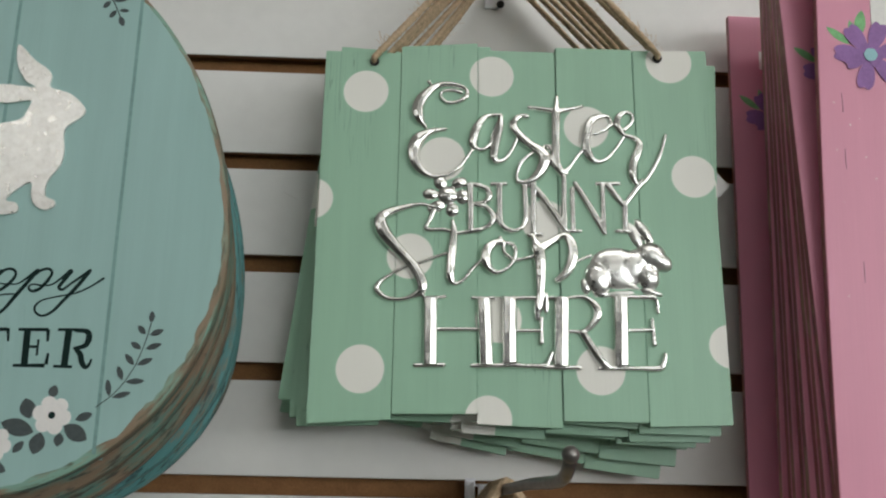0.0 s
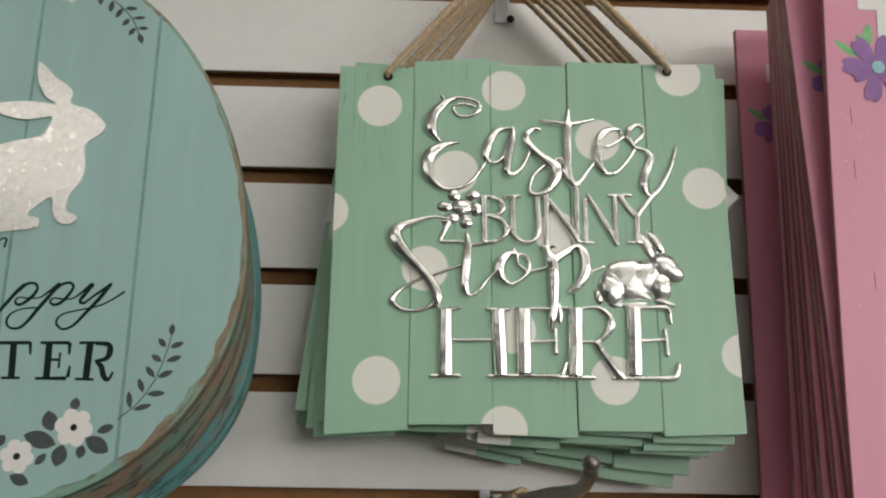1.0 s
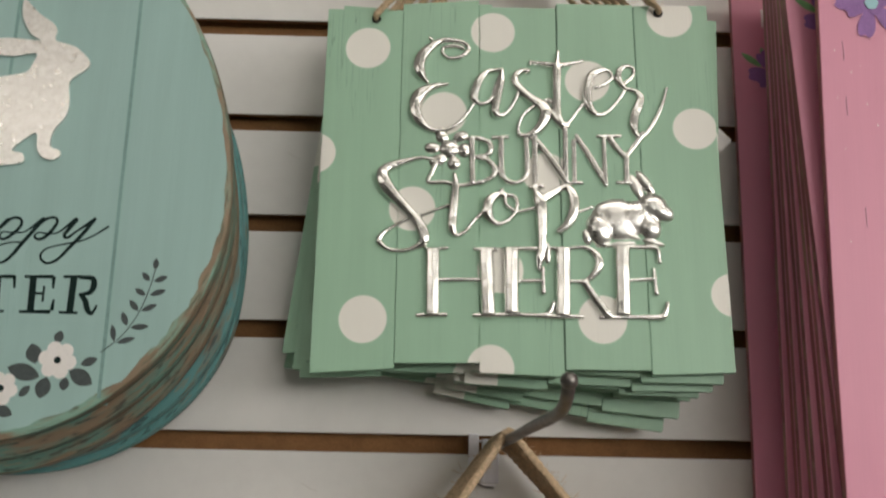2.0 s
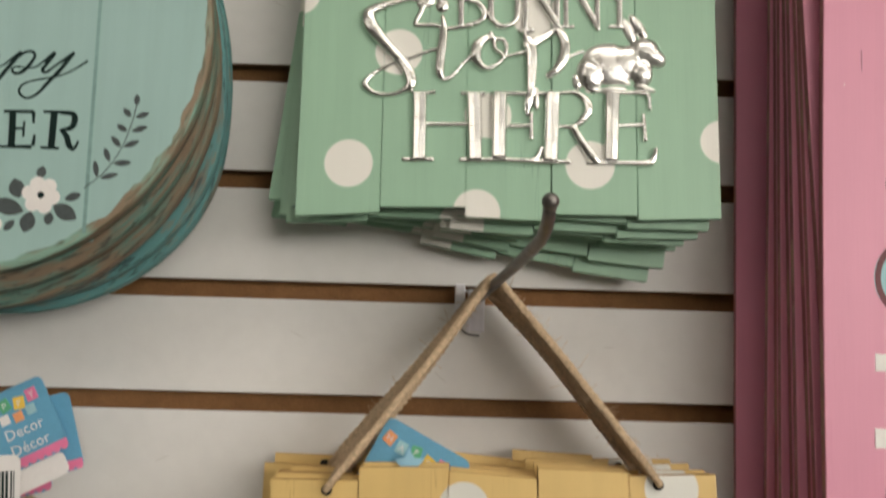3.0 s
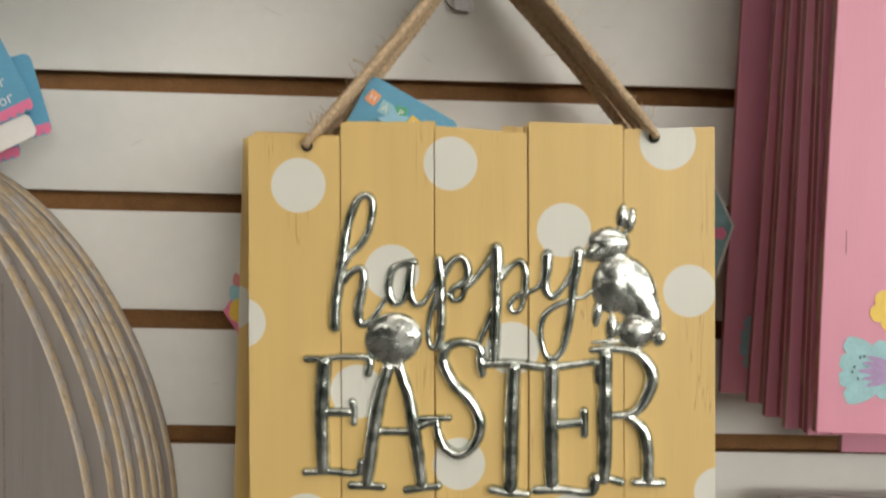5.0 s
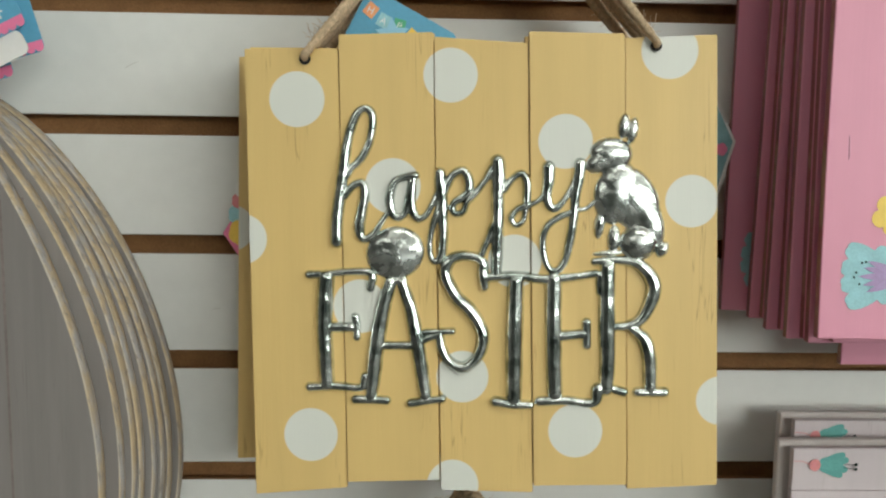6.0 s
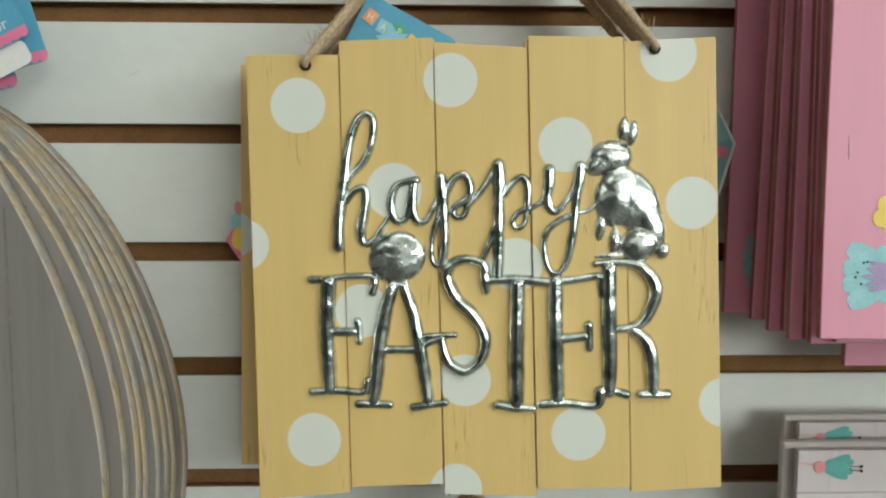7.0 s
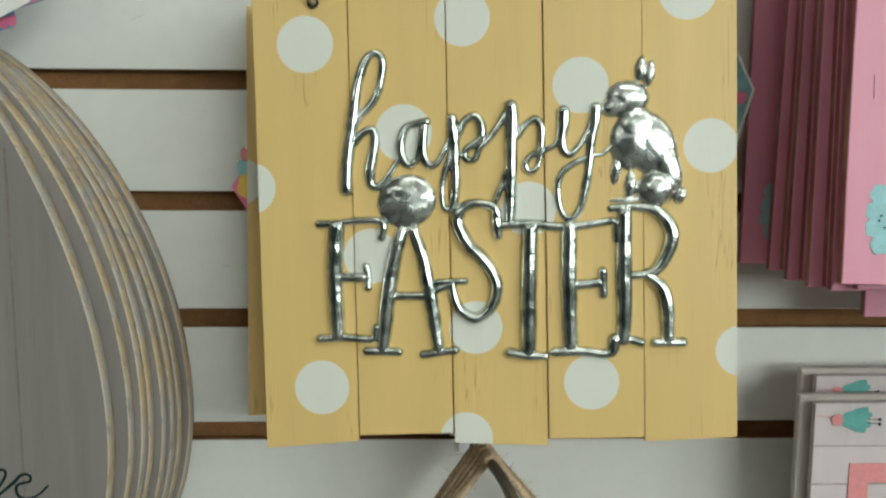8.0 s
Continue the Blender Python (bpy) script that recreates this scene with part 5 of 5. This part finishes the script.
egg_board(0.1348, 0.272, 0.165, grey_paint, grey_rim, grey_edge, grey_egg, thick=0.0090, taper=0.39, rim_width=0.0013, power=2, thin_rim=True)
plank_lines(grey_egg, GREY_LINES, grey_line, 0.0007)
for strokes in SCRIPT_E:
    stroke_part("script_letter", [[(u - 4.0, v, w) for u, v, w in strokes]], black_print, grey_egg, label="black painted script stroke")
back_grey = thing("egg_sign", hung(-0.2987, -0.0895, 1.1393, 0, 0, -1.6), "grey egg-shaped wooden sign with raw brown edge", "wall sign", "grey egg signs")
egg_board(0.1401, 0.2284, 0.165, grey_paint, grey_rim, grey_edge, back_grey, thick=0.0078, seed=7, taper=0.141, rim_width=0.0013, power=2, thin_rim=True)
plank_lines(back_grey, GREY_LINES, grey_line, 0.0007)
for x, y, z, turn in ((-0.2945, -0.0812, 1.1380, -2.6), (-0.2930, -0.0730, 1.1380, -1.4), (-0.2891, -0.0620, 1.1373, 0.5), (-0.2870, -0.0520, 1.1370, 1.2), (-0.2855, -0.0430, 1.1368, 1.9), (-0.2824, -0.0300, 1.1365, 2.6)):
    copy_thing(back_grey, hung(x, y, z, 0, 0, turn))


# ---- tall pink boards ----
def pink_pose(x, y_top, y_foot, z_foot, spin):
    return hung(x, y_foot, z_foot, 0, math.degrees(math.atan2(y_foot - y_top, 0.61)), spin)


def pink_board(m, label):
    t = thing("pink_board", m, label, "wall sign", "pink boards")
    bm = bmesh.new()
    box(bm, 0, 0.20, 0, 0.0053, 0, 0.61, 0.0005)
    bmesh.ops.subdivide_edges(bm, edges=[e for e in bm.edges if abs(e.verts[0].co.z - e.verts[1].co.z) > 0.3], cuts=11, use_grid_fill=True)
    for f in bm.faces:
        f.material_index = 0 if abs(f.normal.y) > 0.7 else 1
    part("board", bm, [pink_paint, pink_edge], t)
    return t


def bow(t, depth):
    """Warp a board and the paint on it: its middle sinks back by depth."""
    for ob in [c for c in bpy.data.objects if c.parent == t or (c.parent and c.parent.parent == t)]:
        for v in ob.data.vertices:
            f = v.co.z / 0.61
            v.co.y += depth * 4 * f * (1 - f)


def pink_flower(t):
    """The painted flower and the white letter near the top of each board."""
    for k, s in enumerate((((20, 536.5, 4.2), (5.5, 547, 1)), ((25, 541, 6.0), (28.0, 559, 1)), ((23, 541, 3.4), (20, 552, 1)))):
        bm = bmesh.new()
        leaf(bm, s, -0.0002 - 0.00004 * k)
        part("painted_leaf", bm, sprout_print, t, "green painted leaf")
    bm = bmesh.new()
    lobes(bm, 32, 530, 8.5, 6, -0.0008, 0.2)
    fl = part("painted_flower", bm, purple_print, t, "purple painted flower")
    for k in range(6):
        bm = bmesh.new()
        f = (178, 127, 70, 15, 258, 315)[k]
        petal(bm, 32 + 3 * math.cos(radians(f)), 530 + 3 * math.sin(radians(f)), f, 20.5, 11.8, -0.0005 - 0.00004 * k)
        part("petal", bm, purple_print, fl)
    bm = bmesh.new()
    petal(bm, 32, 530, 205, 18, 9, -0.0009)
    part("petal", bm, purple_print, fl)
    bm = bmesh.new()
    lobes(bm, 32, 530, 4.2, 6, -0.0014, 0.1)
    part("flower_eye", bm, sky_print, fl, "pale blue centre")
    bm = bmesh.new()
    box(bm, 0.0215, 0.060, -0.0004, 0.0002, 0.5680, 0.582)
    box(bm, 0.0335, 0.060, -0.0004, 0.0002, 0.5500, 0.5680)
    part("block_letter", bm, white_print, t, "foot of a white painted letter")


front_pink = pink_board(pink_pose(0.2135, -0.1276, -0.1255, 1.228, -0.86), "tall pink wooden board with painted flowers and white letters")
pink_flower(front_pink)
def pink_tulip(t):
    """The pale blue flower head near the foot of each board."""
    bm = bmesh.new()
    lobes(bm, 31, 33, 12, 5, -0.0002, 0.1)
    tul = part("painted_tulip", bm, sky_print, t, "pale blue painted flower head")
    for k, (f, n) in enumerate(((171, 32), (189, 32), (152, 33), (209, 32), (132, 20), (230, 17))):
        bm = bmesh.new()
        petal(bm, 41, 33, f, n, 12.5, -0.0003 - 0.00005 * k, 0.05)
        part("petal", bm, sky_print, tul)
    for k, (u, v) in enumerate(((22, 37.5), (19.5, 33), (22, 28.5), (24, 41), (24, 25))):
        bm = bmesh.new()
        leaf(bm, ((46, 33, 3.4), (u, v, 1)), -0.0008 - 0.00004 * k)
        part("heart_stroke", bm, lilac_print, tul, "lilac painted streak")
    for u, v in ((21, 40), (23, 40.5), (18, 35), (17, 32.5), (20, 29)):
        bm = bmesh.new()
        lobes(bm, u, v, 0.6, 4, -0.0012, 0.0)
        part("stamen", bm, black_print, tul, "dark stamen")


pink_tulip(front_pink)
bm = bmesh.new()
lobes(bm, 36, 65, 11, 5, -0.0004, 0.3, 0.8)
part("painted_flower", bm, yellow_card, front_pink, "yellow painted flower")
rng = random.Random(12)
for k in range(9):
    bm = bmesh.new()
    lobes(bm, rng.uniform(6, 50), rng.uniform(380, 510), rng.uniform(0.25, 0.5), 3, -0.0002, 0.2)
    part("paint_speck", bm, white_print, front_pink, "tiny white speck")
for k in range(7):
    bm = bmesh.new()
    u, v = rng.uniform(10, 48), (505, 470, 402, 330, 318, 158, 105)[k]
    ribbon(bm, ((u, v, 0.3), (u + rng.uniform(-0.6, 0.6), v - rng.uniform(4, 10), 0.5), (u + 0.3, v - 12, 0.3)), -0.0002)
    part("scuff", bm, maroon_print, front_pink, "thin dark scuff")
bm = bmesh.new()
for k in range(28):
    f0, f1 = 2 * math.pi * k / 28, 2 * math.pi * (k + 1) / 28
    q = [(44 + r * 0.75 * math.cos(f), 272 + r * math.sin(f)) for r, f in ((20, f0), (20, f1), (15.5, f1), (15.5, f0))]
    bm.faces.new([bm.verts.new((u / 1000, -0.0002, v / 1000)) for u, v in q])
part("letter_ring", bm, maroon_print, front_pink, "dark red ring of a painted letter")
bm = bmesh.new()
lobes(bm, 44, 272, 15.4, 3, -0.0001, 0.0, squash=1.25)
part("letter_fill", bm, sky_print, front_pink, "pastel fill of a painted letter")
bm = bmesh.new()
box(bm, 0.0285, 0.0600, -0.0004, 0.0002, 0.2205, 0.2300)
box(bm, 0.0345, 0.0420, -0.0004, 0.0002, 0.1895, 0.2205)
box(bm, 0.0275, 0.0600, -0.0004, 0.0002, 0.1790, 0.1895)
part("block_letter", bm, white_print, front_pink, "white painted block letter")
bow(front_pink, 0.0113)
# the rest of the pack: close together above, spread out below: (foot across, foot depth, foot height, depth at the top, across at the top)
PACK = ((0.2101, -0.0450, 1.2230, -0.0660, 0.2142), (0.2160, -0.0510, 1.2238, -0.0714, 0.2140), (0.2112, -0.0680, 1.2205, -0.0768, 0.2139), (0.2170, -0.0745, 1.2216, -0.0822, 0.2132),
        (0.2121, -0.0930, 1.2208, -0.0876, 0.2132), (0.2190, -0.0985, 1.2217, -0.0930, 0.2126), (0.2190, -0.1045, 1.2208, -0.0984, 0.2126), (0.2291, -0.1114, 1.2228, -0.1044, 0.2070))
poses = [(0.263, -0.0575, -0.0575, 1.1970, 0.0), (0.2003, -0.0245, -0.0245, 1.2240, -0.53)]
for x, y, z, y_top, x_top in PACK:
    poses.append((x, y_top, y, z, -math.degrees((x_top - x) / 0.61)))
next_pink = pink_board(pink_pose(*poses[-1]), "tall pink wooden board with a purple flower in a stack")
pink_flower(next_pink)
pink_tulip(next_pink)
for q in poses[:-1]:
    tagged(copy_thing(next_pink, pink_pose(*q)), "tall pink wooden board with a dark red edge in a stack")


# ---- framed boards with a tulip ----
def framed_board(x, y, z_top):
    t = thing("tulip_board", Matrix.Translation((x, y, z_top)), "whitewashed plank board with a mint tulip on a grey backing", "wall sign", "tulip boards")
    bm = bmesh.new()
    box(bm, 0, 0.26, 0.009, 0.015, -0.30, 0, 0.0008)
    part("backing", bm, frame_wash, t, "grey washed backing board")
    for a, b in ((0.0, 0.0262), (0.0266, 0.0500), (0.0504, 0.0780), (0.0784, 0.108), (0.1084, 0.2945)):
        bm = bmesh.new()
        box(bm, 0.0055, 0.25, 0.0, 0.005, -0.0025 - b, -0.0025 - a, 0.0004)
        part("plank", bm, whitewash, t)
    bm = bmesh.new()
    lobes(bm, 26.5, -12.6, 5.6, 3, -0.0002, 0.0, squash=0.9)
    tu = part("painted_tulip", bm, mint_print, t, "mint green painted tulip")
    for k, (f, n, w, du) in enumerate(((9, 21, 6.2, 0), (21, 19.5, 5.6, 0), (-9, 20.5, 6.2, 0), (-22, 18.5, 5.6, 0), (0, 17, 7, 0))):
        bm = bmesh.new()
        petal(bm, 19.5 + du, -12.6, f, n, w, -0.0003 - 0.0001 * k, 0.02)
        part("petal", bm, mint_print, tu)
    bm = bmesh.new()
    lobes(bm, 18.8, -12.4, 3.4, 3, -0.0010, 0.0, squash=1.1)
    part("tulip_base", bm, rose_print, tu, "pink base of the tulip")
    bm = bmesh.new()
    ribbon(bm, ((5.8, -10.0, 0.4), (11, -10.3, 0.4), (17, -12.2, 0.5)), -0.0006)
    part("tulip_stem", bm, rose_print, tu, "thin pink stem")
    for v0, v1 in ((-12.2, -12.2), (-14.2, -15.0)):
        bm = bmesh.new()
        ribbon(bm, ((37, v0, 0.4), (44, v1, 0.4)), -0.0009)
        lobes(bm, 44.2, v1, 1.0, 4, -0.0010, 0.0)
        part("stamen", bm, black_print, tu, "black stamen")
    bm = bmesh.new()
    for a, b, c, d in ((0.028, 0.15, -0.0515, -0.0395), (0.028, 0.040, -0.20, -0.0515)):
        box(bm, a, b, -0.0008, 0.0001, c, d)
    part("painted_border", bm, rose_print, t, "rose painted border")
    return t


framed_board(0.2290, -0.0635, 1.1488)
framed_board(0.2397, -0.0405, 1.1588)


# ---- price tags ----
def hang_tag(name, m, w, h, label):
    """A card tag with rounded corners, about its upper right corner."""
    t = thing(name, m, label, "price tag", "price tags")
    bm = bmesh.new()
    box(bm, -w, 0, 0, 0.0006, -h, 0)
    edges = [e for e in bm.edges if abs(e.verts[0].co.y - e.verts[1].co.y) > 0.0003]
    bmesh.ops.bevel(bm, geom=edges, offset=0.0042, segments=5, affect="EDGES", profile=0.5)
    return t, bm


def holiday_tag(m, flags, lines, strip=True, width=0.060, first=0.009, step=0.0085, drop=0.0085):
    t, bm = hang_tag("price_tag", m, width, 0.047, "blue cardboard price tag with bunting and a pink lower edge")
    part("card", bm, blue_card, t)
    if strip:
        bm = bmesh.new()
        box(bm, -width + 0.0002, -0.0002, -0.0002, 0.0003, -0.0443, -0.0408)
        for k in range(12):
            bmesh.ops.create_circle(bm, cap_ends=True, segments=12, radius=0.0026, matrix=Matrix.Translation((-0.0028 - (width - 0.0056) * k / 11, -0.0003 - 0.00008 * (k % 2), -0.0443)) @ pose(0, 0, 0, 90))
        part("pink_strip", bm, pink_card, t, "pink scalloped strip")
    cols = (pink_card, yellow_card, green_card, sky_print, orange_card, pink_card)
    for k, ch in enumerate(flags):
        x, z = -first - step * k, -drop - 0.0018 * (k % 2)
        bm = bmesh.new()
        box(bm, x - 0.0033, x + 0.0033, -0.0003, 0.0003, z - 0.0037, z + 0.0037)
        bmesh.ops.rotate(bm, cent=(x, 0, z), matrix=Matrix.Rotation(radians(14 * math.sin(k * 2.1)), 3, "Y"), verts=bm.verts)
        fl = part("flag", bm, cols[k % 6], t, "small coloured bunting flag")
        words(ch, 0.0054, fl, "flag_letter", white_card, Matrix.Translation((x, -0.0005, z - 0.0019)) @ pose(0, 0, 0, 90))
    for k in range(4 if lines else 0):
        bm = bmesh.new()
        x, z = -0.0125 - 0.0082 * k, -drop - 0.0080 - 0.0012 * (k % 2)
        box(bm, x - 0.0028, x + 0.0028, -0.0003, 0.0003, z - 0.0029, z + 0.0029)
        part("flag", bm, (sky_print, orange_card, white_card, yellow_card)[k], t, "small coloured bunting flag")
    for k, s in enumerate(lines):
        words(s, 0.0092, t, "tag_lettering", white_card, Matrix.Translation((-0.0205, -0.0005, -0.0290 - 0.0098 * k)) @ pose(0, 0, 0, 90))
    return t


holiday_tag(hung(-0.2325, -0.0640, 1.4312, 0, 0, 27), "YPPAH", ("Decor", "D\u00e9cor"))
holiday_tag(hung(-0.2183, -0.0560, 1.4212, 0, 0, 16.5), "", ())
holiday_tag(hung(-0.2376, -0.0520, 1.4073, 0, 0, 16), "", ())
t, bm = hang_tag("price_tag", hung(-0.2168, -0.0625, 1.3872, 0, 0, 27), 0.055, 0.0140, "white cardboard tag end below a blue tag")
part("card", bm, white_card, t)
t, bm = hang_tag("barcode_tag", hung(-0.2195, -0.1085, 1.3905, 0, 0, 3.8), 0.030, 0.0515, "white hanging tag printed with a black barcode")
part("card", bm, white_card, t)
rng = random.Random(3)
x = -0.003
while x > -0.027:
    w = rng.choice((0.0005, 0.0009, 0.0014))
    bm = bmesh.new()
    box(bm, x - w, x, -0.0002, 0.0003, -0.0415, -0.0085)
    part("bar", bm, black_print, t)
    x -= w + rng.choice((0.0007, 0.0012))
holiday_tag(hung(0.0274, -0.0680, 1.3863, 0, 0, -27.9), "YPPAH", (), strip=False, width=0.0561, first=0.0140, step=0.0089, drop=0.0111)


def cut_tag(corners, y, material, label):
    """A card with a cut corner, half hidden behind a sign."""
    t = thing("price_tag", Matrix.Translation((corners[0][0], y, corners[0][1])), label, "price tag", "price tags")
    bm = bmesh.new()
    ring = [(x - corners[0][0], z - corners[0][1]) for x, z in corners]
    face, back = [bm.verts.new((x, 0, z)) for x, z in ring], [bm.verts.new((x, 0.0006, z)) for x, z in ring]
    bm.faces.new(face)
    bm.faces.new(back[::-1])
    for k in range(len(ring)):
        n = (k + 1) % len(ring)
        bm.faces.new((face[k], back[k], back[n], face[n]))
    bmesh.ops.recalc_face_normals(bm, faces=bm.faces)
    part("card", bm, material, t)
    return t


def tag_blob(t, x, z, r, material, label, turn=0.0, lift=0.0006):
    bm = bmesh.new()
    lobes(bm, x * 1000, z * 1000, r * 1000, 5, -lift, 0.12, turn)
    part("printed_shape", bm, material, t, label)


t = cut_tag([(0.150, 1.376), (0.190, 1.355), (0.202, 1.331), (0.193, 1.299), (0.150, 1.280)], -0.030, white_card, "pale card tag with a blue print behind a sign")
bm = bmesh.new()
bm.faces.new([bm.verts.new((x, -0.0004, z)) for x, z in ((0.0, -0.004), (0.0388, -0.0225), (0.0500, -0.0450), (0.0415, -0.0745), (0.0, -0.092))])
part("printed_panel", bm, teal_card, t, "dull teal printed panel")
tag_blob(t, 0.043, -0.050, 0.004, pink_card, "pink printed mark")
t = cut_tag([(-0.070, 1.312), (-0.092, 1.303), (-0.104, 1.286), (-0.1135, 1.271), (-0.101, 1.252), (-0.070, 1.246)], -0.030, pink_card, "pink card tag with a bright picture behind a sign")
tag_blob(t, -0.0337, -0.0295, 0.0065, sky_print, "blue printed shape")
tag_blob(t, -0.0316, -0.0406, 0.0085, yellow_card, "yellow printed chick shape", 0.6, 0.0009)
tag_blob(t, -0.0326, -0.0212, 0.0052, rose_print, "dull red printed shape", 0.2, 0.0011)
tag_blob(t, -0.0296, -0.0140, 0.0062, white_card, "white printed shape", 0.3, 0.0013)
cut_tag([(0.160, 1.716), (0.182, 1.703), (0.1905, 1.694), (0.181, 1.684), (0.160, 1.676)], -0.050, white_card, "white card tag corner behind a sign")

star = thing("star_tag", hung(-0.0095, -0.0757, 1.3855, 0, 0, 3), "pale blue star-shaped card over the planks", "price tag", "price tags")
bm = bmesh.new()
ring = [((0.0095 if k % 2 == 0 else 0.0048) * math.sin(math.pi * k / 5), (0.0095 if k % 2 == 0 else 0.0048) * math.cos(math.pi * k / 5)) for k in range(10)]
face, back = [bm.verts.new((x, 0, z)) for x, z in ring], [bm.verts.new((x, 0.0006, z)) for x, z in ring]
bm.faces.new(face)
bm.faces.new(back[::-1])
for k in range(10):
    bm.faces.new((face[k], back[k], back[(k + 1) % 10], face[(k + 1) % 10]))
bmesh.ops.recalc_face_normals(bm, faces=bm.faces)
part("card", bm, pale_blue_card, star)
